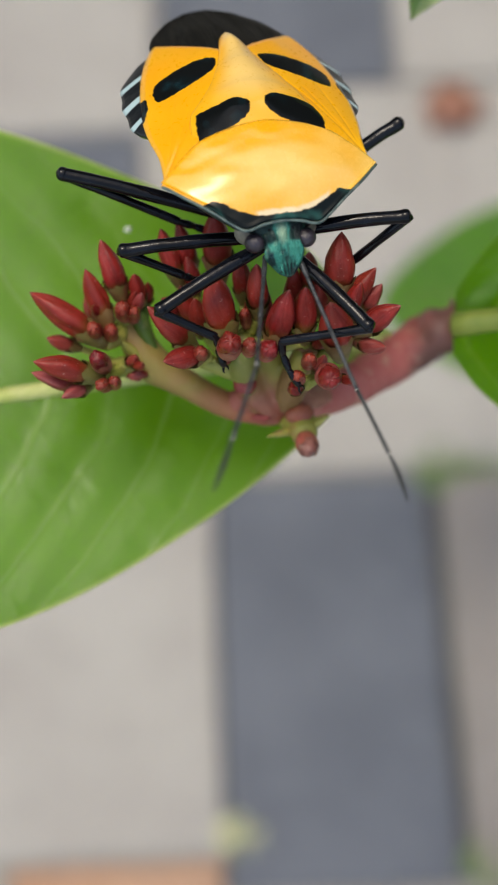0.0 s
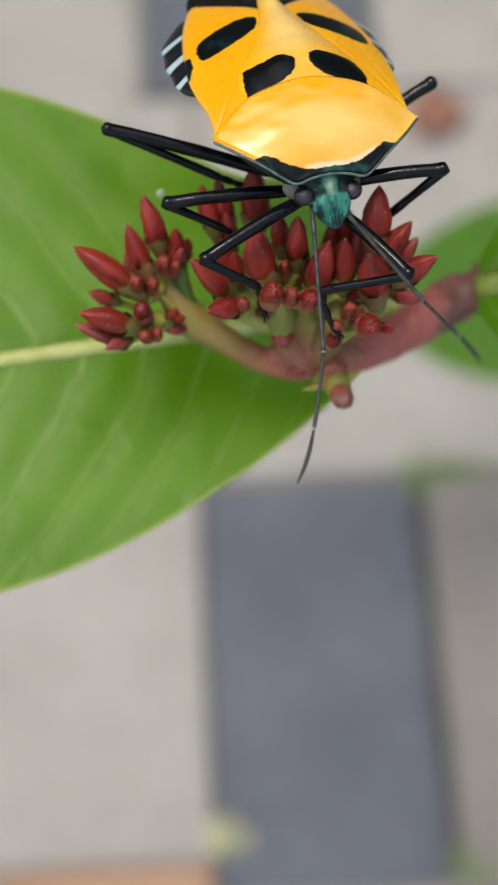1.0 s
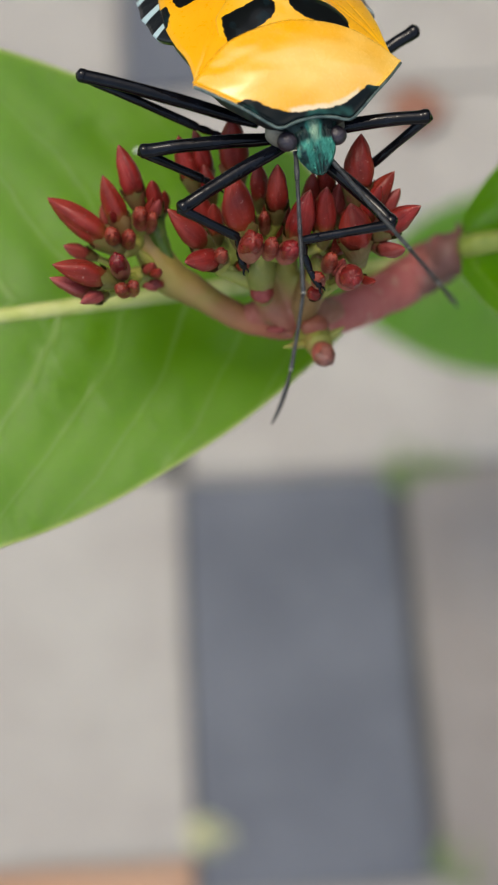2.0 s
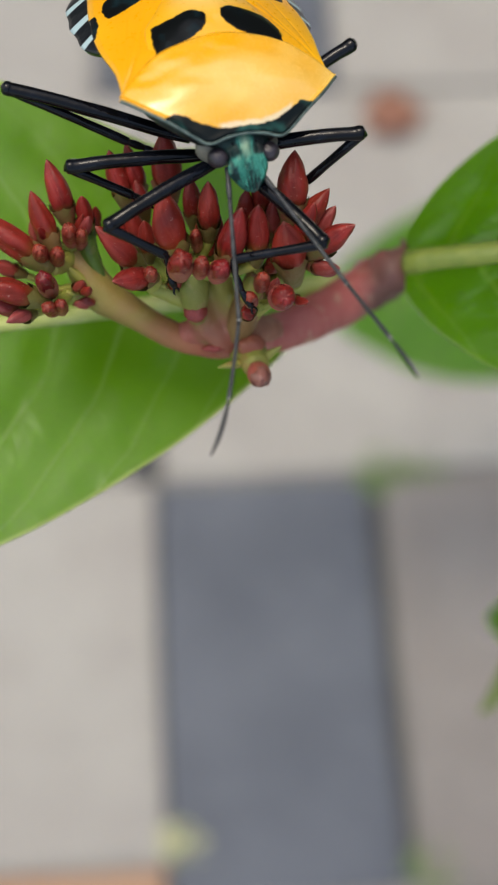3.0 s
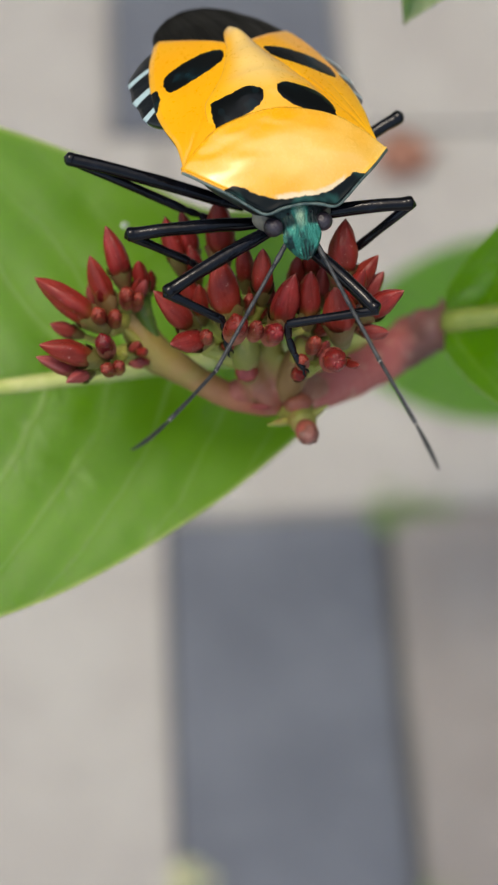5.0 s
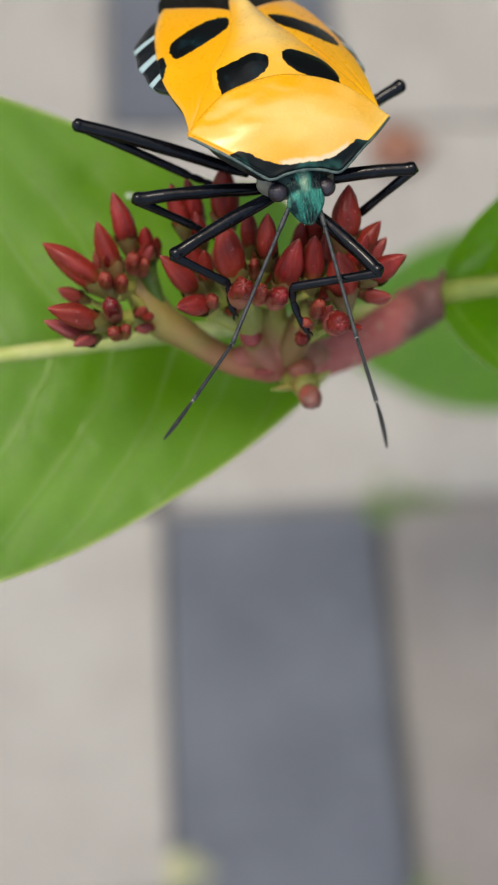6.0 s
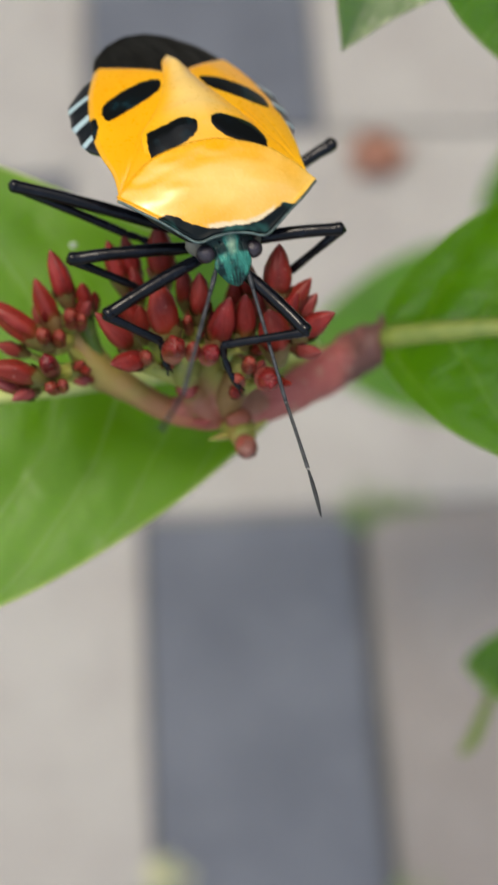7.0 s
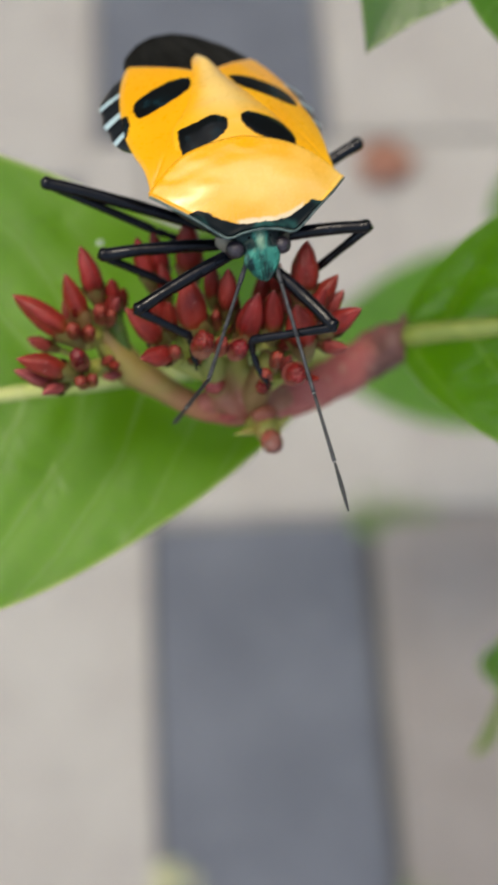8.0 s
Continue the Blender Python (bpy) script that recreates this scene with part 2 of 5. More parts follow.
def stone(name, one, two, fleck, rough=0.85):
    n = Nodes(name)
    shift = n.node("ShaderNodeVectorMath")
    shift.operation = "ADD"
    comb = n.node("ShaderNodeCombineXYZ")
    n.link(n.random(), comb.inputs[0]).link(n.random(), comb.inputs[1]).link(n.co, shift.inputs[0]).link(comb.outputs[0], shift.inputs[1])
    co = shift.outputs[0]
    col = n.mix(n.span(n.noise(14, 5, 0.6, co), 0.32, 0.68), one, two)
    col = n.mix(n.span(n.noise(60, 4, 0.6, co), 0.52, 0.75, 0.0, 0.6), col, fleck)
    col = n.mix(n.span(n.noise(900, 2, 0.5, co), 0.58, 0.72, 0.0, 0.4), col, (fleck[0] * 0.5, fleck[1] * 0.5, fleck[2] * 0.5))
    n.put("Base Color", col).put("Roughness", rough)
    n.bump(n.math("ADD", n.noise(300, 4, 0.6, co), n.noise(1200, 2, 0.5, co)), 0.4, 0.001)
    return n.mat


def plain(name, one, two, scale, rough=0.6):
    n = Nodes(name)
    n.put("Base Color", n.mix(n.span(n.noise(scale, 4), 0.35, 0.65), one, two)).put("Roughness", rough)
    n.bump(n.noise(scale * 4, 3), 0.3, 0.0004)
    return n.mat


YELLOW = cuticle("orange_yellow_wing_shell", (0.93, 0.385, 0.004), (0.94, 0.48, 0.012), 0.45, 0.28)
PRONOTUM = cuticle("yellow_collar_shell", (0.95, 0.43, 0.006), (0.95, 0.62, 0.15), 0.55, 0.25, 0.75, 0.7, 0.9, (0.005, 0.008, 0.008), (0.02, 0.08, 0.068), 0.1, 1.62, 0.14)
SCUTUM = cuticle("pale_yellow_shield_shell", (0.93, 0.45, 0.010), (0.88, 0.58, 0.17), 0.8, 0.28)
BLACK = shiny_black("shiny_black_cuticle", rough=0.08)
BELLY = shiny_black("dark_underside", (0.010, 0.012, 0.012), (0.03, 0.045, 0.04), 0.35)
TEAL = teal_metal("metallic_teal_head")
EDGE = striped_edge()
MEMBRANE = wing_membrane()
EYE = plain("dull_grey_eye", (0.020, 0.016, 0.022), (0.042, 0.034, 0.042), 900, 0.3)
FEELER = plain("dark_slate_antenna", (0.022, 0.024, 0.026), (0.048, 0.050, 0.052), 1500, 0.35)
JOINT = plain("pale_antenna_joint", (0.22, 0.215, 0.19), (0.30, 0.29, 0.26), 1500, 0.5)
COLLAR_EDGE = plain("grey_collar_rim", (0.05, 0.085, 0.08), (0.12, 0.17, 0.15), 1300, 0.3)
CHEEK = plain("grey_brown_throat", (0.14, 0.13, 0.10), (0.24, 0.22, 0.17), 700, 0.5)
BUD_RED = bud_skin("crimson_bud", (0.31, 0.022, 0.018), (0.165, 0.011, 0.009))
BUD_PINK = bud_skin("dusky_pink_bud", (0.38, 0.075, 0.07), (0.25, 0.035, 0.033))
BUD_ORANGE = bud_skin("orange_red_bud", (0.30, 0.048, 0.028), (0.18, 0.020, 0.013))
BUD_OPEN = bud_skin("bright_red_bud_tip", (0.25, 0.015, 0.020), (0.13, 0.008, 0.010), gloss=0.24, dust=0.6)
BUD_BROWN = bud_skin("brown_pink_bud", (0.27, 0.14, 0.115), (0.20, 0.095, 0.078))
CALYX = stem_skin("olive_calyx", (0.16, 0.15, 0.035), (0.21, 0.13, 0.045), (0.29, 0.07, 0.05))
CALYX_PINK = stem_skin("pinkish_calyx", (0.30, 0.12, 0.06), (0.37, 0.08, 0.065), (0.26, 0.16, 0.05))
STALK_GREEN = stem_skin("olive_green_stalk", (0.26, 0.30, 0.048), (0.33, 0.32, 0.07), (0.34, 0.18, 0.07))
STALK_BLUSH = stem_skin("olive_stalk_blushing_red", (0.26, 0.21, 0.048), (0.30, 0.185, 0.06), (0.31, 0.165, 0.055), (0.38, 0.085, 0.055), -0.234, -0.226)
SCALE_RED = plain("red_scale", (0.20, 0.022, 0.018), (0.29, 0.045, 0.036), 900, 0.45)
STALK_TIP = stem_skin("green_stalk_with_red_foot", (0.17, 0.20, 0.035), (0.24, 0.23, 0.05), (0.30, 0.14, 0.06))
TWIG_RED = stem_skin("dull_red_twig", (0.46, 0.13, 0.11), (0.40, 0.092, 0.075), (0.50, 0.33, 0.22), (0.085, 0.048, 0.038), -0.2132, -0.2098, 0.5)
BRACT_GREEN = stem_skin("dark_green_bract", (0.06, 0.12, 0.015), (0.09, 0.16, 0.02), (0.16, 0.16, 0.04))
FORK_PINK = stem_skin("pinkish_brown_fork", (0.31, 0.125, 0.075), (0.33, 0.09, 0.06), (0.22, 0.14, 0.045), (0.28, 0.28, 0.045), 0.5180, 0.5215, axis=2)
STALK_OLIVE = stem_skin("olive_brown_stalk", (0.19, 0.135, 0.035), (0.24, 0.13, 0.045), (0.27, 0.10, 0.05))
STALK_YELLOW = stem_skin("yellow_green_stalk", (0.23, 0.25, 0.040), (0.28, 0.26, 0.05), (0.27, 0.16, 0.05))
KNOB = stem_skin("red_brown_knob", (0.30, 0.085, 0.05), (0.25, 0.075, 0.04), (0.33, 0.13, 0.07))
TWIG_DARK = stem_skin("dark_twig_node", (0.10, 0.052, 0.042), (0.15, 0.075, 0.062), (0.07, 0.04, 0.03))
LEAF = leaf_skin("bright_green_leaf", (0.14, 0.34, 0.010), (0.21, 0.44, 0.033), (0.42, 0.56, 0.18), rough=0.37, glow=(0.60, 0.93, 0.055), wax_ior=1.46, swell=2.6)
LEAF_DEEP = leaf_skin("deep_green_leaf", (0.065, 0.19, 0.003), (0.115, 0.29, 0.005), (0.17, 0.33, 0.02), 0.28, (0.46, 0.84, 0.010), 0.2, 1.42, 5.0)
LEAF_GLOSSY = leaf_skin("glossy_green_leaf", (0.075, 0.19, 0.003), (0.125, 0.29, 0.005), (0.17, 0.33, 0.02), 0.32, (0.50, 0.80, 0.010), 0.2, 1.75, 3.0)
LEAF_FAR = leaf_skin("shaded_green_leaf", (0.09, 0.23, 0.016), (0.12, 0.28, 0.022), (0.2, 0.34, 0.06), 0.5, (0.37, 0.76, 0.03), 0.3, 1.3)
RIB = plain("pale_green_midrib", (0.40, 0.46, 0.11), (0.50, 0.53, 0.19), 500, 0.45)
RIB_YELLOW = plain("yellow_green_midrib", (0.13, 0.19, 0.025), (0.18, 0.23, 0.035), 500, 0.5)
CONCRETE = stone("pale_grey_concrete", (0.377, 0.353, 0.320), (0.430, 0.411, 0.372), (0.329, 0.310, 0.282))
CONCRETE_WARM = stone("warm_grey_concrete", (0.263, 0.234, 0.212), (0.301, 0.274, 0.250), (0.234, 0.218, 0.196))
SLATE = stone("dark_blue_grey_paver", (0.105, 0.116, 0.138), (0.138, 0.151, 0.175), (0.162, 0.176, 0.199))
TERRACOTTA = stone("terracotta_paver", (0.42, 0.24, 0.15), (0.47, 0.29, 0.19), (0.40, 0.27, 0.20))
DARK_FILL = stone("dark_joint_fill", (0.060, 0.062, 0.066), (0.085, 0.086, 0.086), (0.06, 0.066, 0.055))
SOIL = stone("sandy_joint_soil", (0.28, 0.268, 0.245), (0.33, 0.315, 0.285), (0.24, 0.23, 0.205))
WALL = stone("weathered_wall_render", (0.10, 0.095, 0.085), (0.15, 0.14, 0.125), (0.08, 0.08, 0.07))
HUSK = plain("whitish_husk", (0.48, 0.54, 0.42), (0.60, 0.64, 0.54), 1500, 0.6)
MOSS = plain("green_moss", (0.18, 0.27, 0.10), (0.24, 0.32, 0.14), 150, 0.9)
WEED = plain("pale_yellow_green_weed", (0.56, 0.57, 0.33), (0.66, 0.66, 0.42), 150, 0.7)
DRY = plain("orange_brown_dry_petal", (0.36, 0.17, 0.11), (0.26, 0.115, 0.075), 150, 0.75)


# ---- building helpers ----
def finish(name, bm, material, parent=None, label="", smooth=True):
    mesh = bpy.data.meshes.new(name)
    bm.normal_update()
    bm.to_mesh(mesh)
    bm.free()
    for m in material if isinstance(material, (list, tuple)) else (material,):
        mesh.materials.append(m)
    for p in mesh.polygons:
        p.use_smooth = smooth
    ob = new(name, mesh)
    ob.parent = parent
    if label:
        ob["label"] = label
    return ob


def part(name, bm, material, parent, label=""):
    """One mesh, in mm in its parent's space, linked as a part of its parent."""
    bmesh.ops.scale(bm, vec=(MM, MM, MM), verts=bm.verts)
    return finish(name, bm, material, parent, label)


def sheet(rows, thick=0.0, attrs=(), crisp=False):
    """A grid of points (rows of Vectors, in mm) as a shell with some thickness below. attrs: name and rows of values."""
    bm = bmesh.new()
    layers = [(bm.verts.layers.float.new(name), vals) for name, vals in attrs]
    top = [[bm.verts.new(p) for p in row] for row in rows]
    for layer, vals in layers:
        for row, vrow in zip(top, vals):
            for v, x in zip(row, vrow):
                v[layer] = x
    n, m = len(rows), len(rows[0])
    for i in range(n - 1):
        for j in range(m - 1):
            bm.faces.new((top[i][j], top[i][j + 1], top[i + 1][j + 1], top[i + 1][j]))
    bm.normal_update()
    if thick:
        low = [[bm.verts.new(v.co - v.normal * thick) for v in row] for row in top]
        for layer, vals in layers:
            for row, vrow in zip(low, vals):
                for v, x in zip(row, vrow):
                    v[layer] = x
        for i in range(n - 1):
            for j in range(m - 1):
                bm.faces.new((low[i][j], low[i + 1][j], low[i + 1][j + 1], low[i][j + 1]))
        ring_t = top[0] + [r[-1] for r in top[1:]] + top[-1][-2::-1] + [r[0] for r in top[-2:0:-1]]
        ring_l = low[0] + [r[-1] for r in low[1:]] + low[-1][-2::-1] + [r[0] for r in low[-2:0:-1]]
        for k in range(len(ring_t)):
            j = (k + 1) % len(ring_t)
            bm.faces.new((ring_t[j], ring_t[k], ring_l[k], ring_l[j]))
            if crisp:
                bm.edges.get((ring_t[j], ring_t[k])).smooth = False
                bm.edges.get((ring_l[j], ring_l[k])).smooth = False
    return bm


def smooth_path(points, per=6):
    """Catmull-Rom through points; extra values ride along."""
    pts = [np.array(p, float) for p in points]
    pts = [2 * pts[0] - pts[1], *pts, 2 * pts[-1] - pts[-2]]
    out = []
    for a, b, c, d in zip(pts, pts[1:], pts[2:], pts[3:]):
        for k in range(per):
            t = k / per
            out.append(0.5 * (2 * b + (c - a) * t + (2 * a - 5 * b + 4 * c - d) * t * t + (3 * b - 3 * c + d - a) * t ** 3))
    out.append(pts[-2])
    return out


def tube(points, segs=14, per=6, lumps=0.0, bm=None):
    """A tapering tube in mm through points (x, y, z, radius), with closed round ends."""
    bm = bm or bmesh.new()
    pts = smooth_path(points, per)
    side = None
    rings = []
    for i, p in enumerate(pts):
        way = Vector(pts[min(i + 1, len(pts) - 1)][:3] - pts[max(i - 1, 0)][:3]).normalized()
        if side is None:
            side = way.orthogonal().normalized()
        side = (side - way * side.dot(way)).normalized()
        up = way.cross(side)
        co = Vector(p[:3])
        ring = []
        for k in range(segs):
            a = 2 * math.pi * k / segs
            d = side * math.cos(a) + up * math.sin(a)
            r = p[3] * (1 + lumps * noise.noise((co + d * p[3]) * 0.55))
            ring.append(bm.verts.new(co + d * r))
        rings.append(ring)
    for a, b in zip(rings, rings[1:]):
        for k in range(segs):
            bm.faces.new((a[k], a[(k + 1) % segs], b[(k + 1) % segs], b[k]))
    for ring, p, q in ((rings[0], pts[0], pts[1]), (rings[-1], pts[-1], pts[-2])):
        out = Vector(p[:3] - q[:3]).normalized()
        cap = bm.verts.new(Vector(p[:3]) + out * p[3] * 0.45)
        for k in range(segs):
            f = (ring[(k + 1) % segs], ring[k], cap) if ring is rings[0] else (ring[k], ring[(k + 1) % segs], cap)
            bm.faces.new(f)
    return bm


def ball(centre, radii, segs=20, rings=12, lumps=0.0, freq=1.0):
    bm = bmesh.new()
    bmesh.ops.create_uvsphere(bm, u_segments=segs, v_segments=rings, radius=1)
    for v in bm.verts:
        k = 1 + lumps * noise.noise(v.co * freq + Vector(centre))
        v.co = Vector((v.co.x * radii[0], v.co.y * radii[1], v.co.z * radii[2])) * k + Vector(centre)
    return bm


def curve(x, xs, ys):
    """Smooth interpolation through sorted xs, ys."""
    if x <= xs[0]:
        return ys[0]
    if x >= xs[-1]:
        return ys[-1]
    i = max(k for k in range(len(xs) - 1) if xs[k] <= x)
    h = xs[i + 1] - xs[i]
    t = (x - xs[i]) / h
    def slope(k):
        a, b = max(k - 1, 0), min(k + 1, len(xs) - 1)
        return (ys[b] - ys[a]) / (xs[b] - xs[a])
    m0, m1 = slope(i) * h, slope(i + 1) * h
    return (2 * t ** 3 - 3 * t * t + 1) * ys[i] + (t ** 3 - 2 * t * t + t) * m0 + (3 * t * t - 2 * t ** 3) * ys[i + 1] + (t ** 3 - t * t) * m1


def inside(x, y, poly):
    """Distance in mm to the outline of a polygon, positive inside."""
    sign, best = False, 1e9
    for (x0, y0), (x1, y1) in zip(poly, poly[1:] + poly[:1]):
        if (y0 > y) != (y1 > y) and x < (x1 - x0) * (y - y0) / (y1 - y0) + x0:
            sign = not sign
        dx, dy = x1 - x0, y1 - y0
        t = min(1, max(0, ((x - x0) * dx + (y - y0) * dy) / (dx * dx + dy * dy)))
        best = min(best, math.hypot(x - x0 - t * dx, y - y0 - t * dy))
    return best if sign else -best


def rounded(poly, times=2):
    """Corner cutting."""
    for _ in range(times):
        poly = [q for (x0, y0), (x1, y1) in zip(poly, poly[1:] + poly[:1]) for q in ((x0 * 0.75 + x1 * 0.25, y0 * 0.75 + y1 * 0.25), (x0 * 0.25 + x1 * 0.75, y0 * 0.25 + y1 * 0.75))]
    return poly


# ---- the ground ----
ground = bmesh.new()
bmesh.ops.create_grid(ground, x_segments=2, y_segments=2, size=400)
g_ob = tagged(finish("ground", ground, SOIL, smooth=False), "sandy grey soil under and around the paving", "ground", kind="structure")
g_ob.location.z = -0.005

pavement = tagged(new("pavement"), "pale concrete and dark slate-grey block paving with sandy joints", "pavement", kind="structure")


def paver(x0, y0, x1, y1, material, drop=0.0, turn=0.0):
    """One block, its top at about z = 0, with softened uneven edges."""
    hx, hy = (x1 - x0) / 2, (y1 - y0) / 2
    b = min(3.0, hx * 0.5)
    bm = bmesh.new()
    loops = []
    for inset, z in ((0.0, -40.0), (0.0, -b), (b * 0.3, -b * 0.3), (b, 0.0)):
        ring = []
        for sx, sy in ((-1, -1), (1, -1), (1, 1), (-1, 1)):
            ex, ey = hx - inset, hy - inset
            ring.append((sx * ex, sy * ey, z))
        pts = []
        for (ax, ay, az), (bx, by, bz) in zip(ring, ring[1:] + ring[:1]):
            for k in range(6):
                t = k / 6
                p = Vector((ax + (bx - ax) * t, ay + (by - ay) * t, az))
                w = noise.noise(Vector((p.x * 0.03 + x0, p.y * 0.03 + y0, 0.0))) * 1.1
                pts.append(bm.verts.new(p + Vector((w, w * 0.7, 0))))
        loops.append(pts)
    for a, c in zip(loops, loops[1:]):
        for k in range(len(a)):
            j = (k + 1) % len(a)
            bm.faces.new((a[k], a[j], c[j], c[k]))
    bm.faces.new(loops[-1])
    ob = part("paver", bm, material, pavement)
    for p in ob.data.polygons:
        p.use_smooth = False
    ob.location = ((x0 + x1) / 2 * MM, (y0 + y1) / 2 * MM, drop * MM)
    ob.rotation_euler.z = radians(turn)
    return ob


def unseen_wall(name, x0, y0, x1, y1, height):
    """A plain rendered wall with a coping, out of view, added to shape reflections."""
    run = Vector((x1 - x0, y1 - y0, 0))
    across = Vector((-run.y, run.x, 0)).normalized()
    bm = bmesh.new()
    for low, high, deep in ((-0.1, height, 0.1), (height, height + 0.06, 0.13)):
        ring = [Vector((x0, y0, 0)) - across * deep, Vector((x1, y1, 0)) - across * deep, Vector((x1, y1, 0)) + across * deep, Vector((x0, y0, 0)) + across * deep]
        a = [bm.verts.new((p.x, p.y, low)) for p in ring]
        b = [bm.verts.new((p.x, p.y, high)) for p in ring]
        bm.faces.new(a[::-1]), bm.faces.new(b)
        for k in range(4):
            bm.faces.new((a[k], a[(k + 1) % 4], b[(k + 1) % 4], b[k]))
    bmesh.ops.recalc_face_normals(bm, faces=bm.faces)
    return tagged(finish(name, bm, WALL, smooth=False), "plain weathered grey-brown wall out of view, added to darken reflections", "wall", kind="structure")


# Added walls, never in view: they block the low sky from the shell's reflections.
unseen_wall("wall_north", -3.5, 2.2, 3.5, 2.2, 2.9)
unseen_wall("wall_east", 3.4, 2.1, 3.4, -3.0, 2.4)

pavement.matrix_basis = pose(0.042, 0.094, 0, 0, 0, 2.4)

# ---- the shrub: one flowering branch with its leaves ----
shrub = tagged(new("flowering_shrub"), "green-leaved shrub branch with a cluster of crimson flower buds", "shrub")
shrub.location = (0.23, 0.1, 0.0)
SHIFT = Vector((-230, -100, 0))


def plant(points):
    return [(p[0] - 230, p[1] - 100, *p[2:]) for p in points]


def stalk(name, points, material, label="", lumps=0.12, fat=()):
    points = [(*p, r) for p, r in zip(points, fat)] if fat else points
    return part(name, tube(plant(points), 16, 8, lumps), material, shrub, label)


twig = stalk("twig", [(1.5, 39.2, 512.9, 1.3), (4.1, 40.2, 511.7, 1.55), (8.5, 43.0, 508.1, 1.9), (13.3, 47.1, 504.3, 2.25), (17.5, 51.0, 501.4, 2.45), (19.8, 52.9, 500.6, 2.3)], TWIG_RED, "dull red twig with pale flecks", 0.14)
stalk("twig_node", [(14.9, 47.9, 503.6, 1.5), (16.6, 49.0, 503.9, 1.85), (18.0, 49.9, 504.5, 2.1), (19.3, 50.3, 505.3, 2.25), (20.5, 51.2, 505.3, 1.88), (21.9, 53.4, 502.8, 1.15), (23.3, 56.0, 497.6, 0.89), (24.9, 56.9, 495.4, 0.90)], TWIG_RED, "rough dark brown node of the twig", 0.35)
for tip, foot, r in (((19.9, 53.8, 505.7), (21.1, 51.6, 505.4), 0.6), ((18.4, 49.0, 505.9), (20.7, 50.9, 505.9), 0.55), ((21.6, 50.7, 504.6), (20.9, 51.8, 505.3), 0.6)):
    part("stipule", tube(plant([(*foot, r), (*(Vector(foot).lerp(Vector(tip), 0.5)), r * 0.8), (*tip, r * 0.15)]), 10, 4, 0.4), TWIG_DARK, shrub, "ragged brown scale on the node")
stalk("main_stem", [(21.4, 54.7, 497.4, 1.2), (48.0, 62.0, 492.0, 2.2), (90.0, 76.0, 455.0, 3.4), (170.0, 95.0, 300.0, 4.5), (215.0, 100.0, 120.0, 5.5), (230.0, 100.0, -8.0, 6.5)], TWIG_DARK, "brown woody stem", 0.2)
stalk("flower_stalk", [(-10.9, 46.4, 520.2, 0.7), (-10.5, 45.0, 519.4, 0.95), (-9.7, 43.4, 518.3, 1.5), (-8.5, 42.1, 517.2, 1.7), (-6.9, 41.2, 516.5, 1.45), (-5.0, 40.4, 515.7, 1.25), (-2.1, 39.4, 514.1, 1.22), (1.0, 39.2, 513.0, 1.3), (3.3, 39.4, 512.2, 1.2)], STALK_BLUSH, "olive green stalk blushing red towards the fork")
FORK = (
    ((-2.4, 39.4, 514.2, 0.9), (-0.3, 39.6, 514.4, 1.25), (2.2, 39.9, 514.2, 1.5), (4.8, 40.4, 513.2, 1.5), (6.8, 41.7, 511.0, 1.0)),
    ((2.6, 39.1, 513.3, 1.4), (0.8, 39.8, 515.4, 1.5), (-0.1, 41.2, 518.1, 1.2), (-0.3, 42.8, 520.1, 1.0)),
    ((2.2, 39.3, 513.1, 1.3), (2.1, 40.4, 515.4, 1.3), (1.8, 41.7, 518.5, 1.1), (1.6, 42.2, 520.8, 0.9)),
    ((3.0, 39.3, 513.1, 1.3), (3.5, 40.0, 516.6, 1.25), (4.5, 41.0, 520.2, 1.1), (5.0, 42.0, 521.2, 0.9)),
)
fork = bmesh.new()
for arm in FORK:
    tube(plant(arm), 16, 8, 0.25, fork)
stem_fork = part("stem_fork", fork, FORK_PINK, shrub, "pinkish green fork where the flower stalks leave the twig")
merge = stem_fork.modifiers.new("merge", "REMESH")
merge.mode, merge.voxel_size, merge.use_smooth_shade = "VOXEL", 0.22 * MM, True
even = stem_fork.modifiers.new("even", "SMOOTH")
even.factor, even.iterations = 0.5, 14
stalk("flower_stalk", [(3.3, 39.0, 514.6, 0.9), (3.6, 39.8, 516.6, 1.36), (4.3, 40.7, 519.2, 1.28), (5.0, 42.0, 521.3, 1.0)], STALK_OLIVE, "olive brown stalk")
stalk("flower_stalk", [(-8.6, 41.8, 516.9, 1), (-10.5, 41.3, 518.3, 0.95), (-12.2, 40.8, 518.7, 0.65)], STALK_GREEN)
stalk("flower_stalk", [(-0.7, 42.6, 522.2, 1), (-0.5, 41.5, 521.5, 1.25), (-0.45, 40.5, 520.2, 1.25), (-0.4, 39.8, 518.8, 1.05), (-0.2, 39.7, 517.3, 0.8)], STALK_TIP, "green stalk with a red foot")
stalk("flower_stalk", [(-0.1, 40.7, 518.4, 1.1), (-2.5, 43.0, 519.2, 0.9), (-4.7, 45.7, 519.0, 0.8)], STALK_GREEN)
stalk("flower_stalk", [(-0.1, 40.4, 518.3, 1), (-2.2, 40.7, 519.6, 0.8), (-4.0, 41.0, 520.2, 0.6)], STALK_GREEN)
stalk("flower_stalk", [(3.9, 39.9, 517.0, 1.1), (6.2, 41.4, 519.8, 0.9), (8.3, 42.6, 521.4, 0.8)], STALK_GREEN)
stalk("flower_stalk", [(3.9, 38.6, 513.0, 1.4), (4.7, 37.4, 514.1, 1.35), (4.9, 36.2, 514.8, 1.15)], STALK_YELLOW, "yellow-green stalk of a young bud")
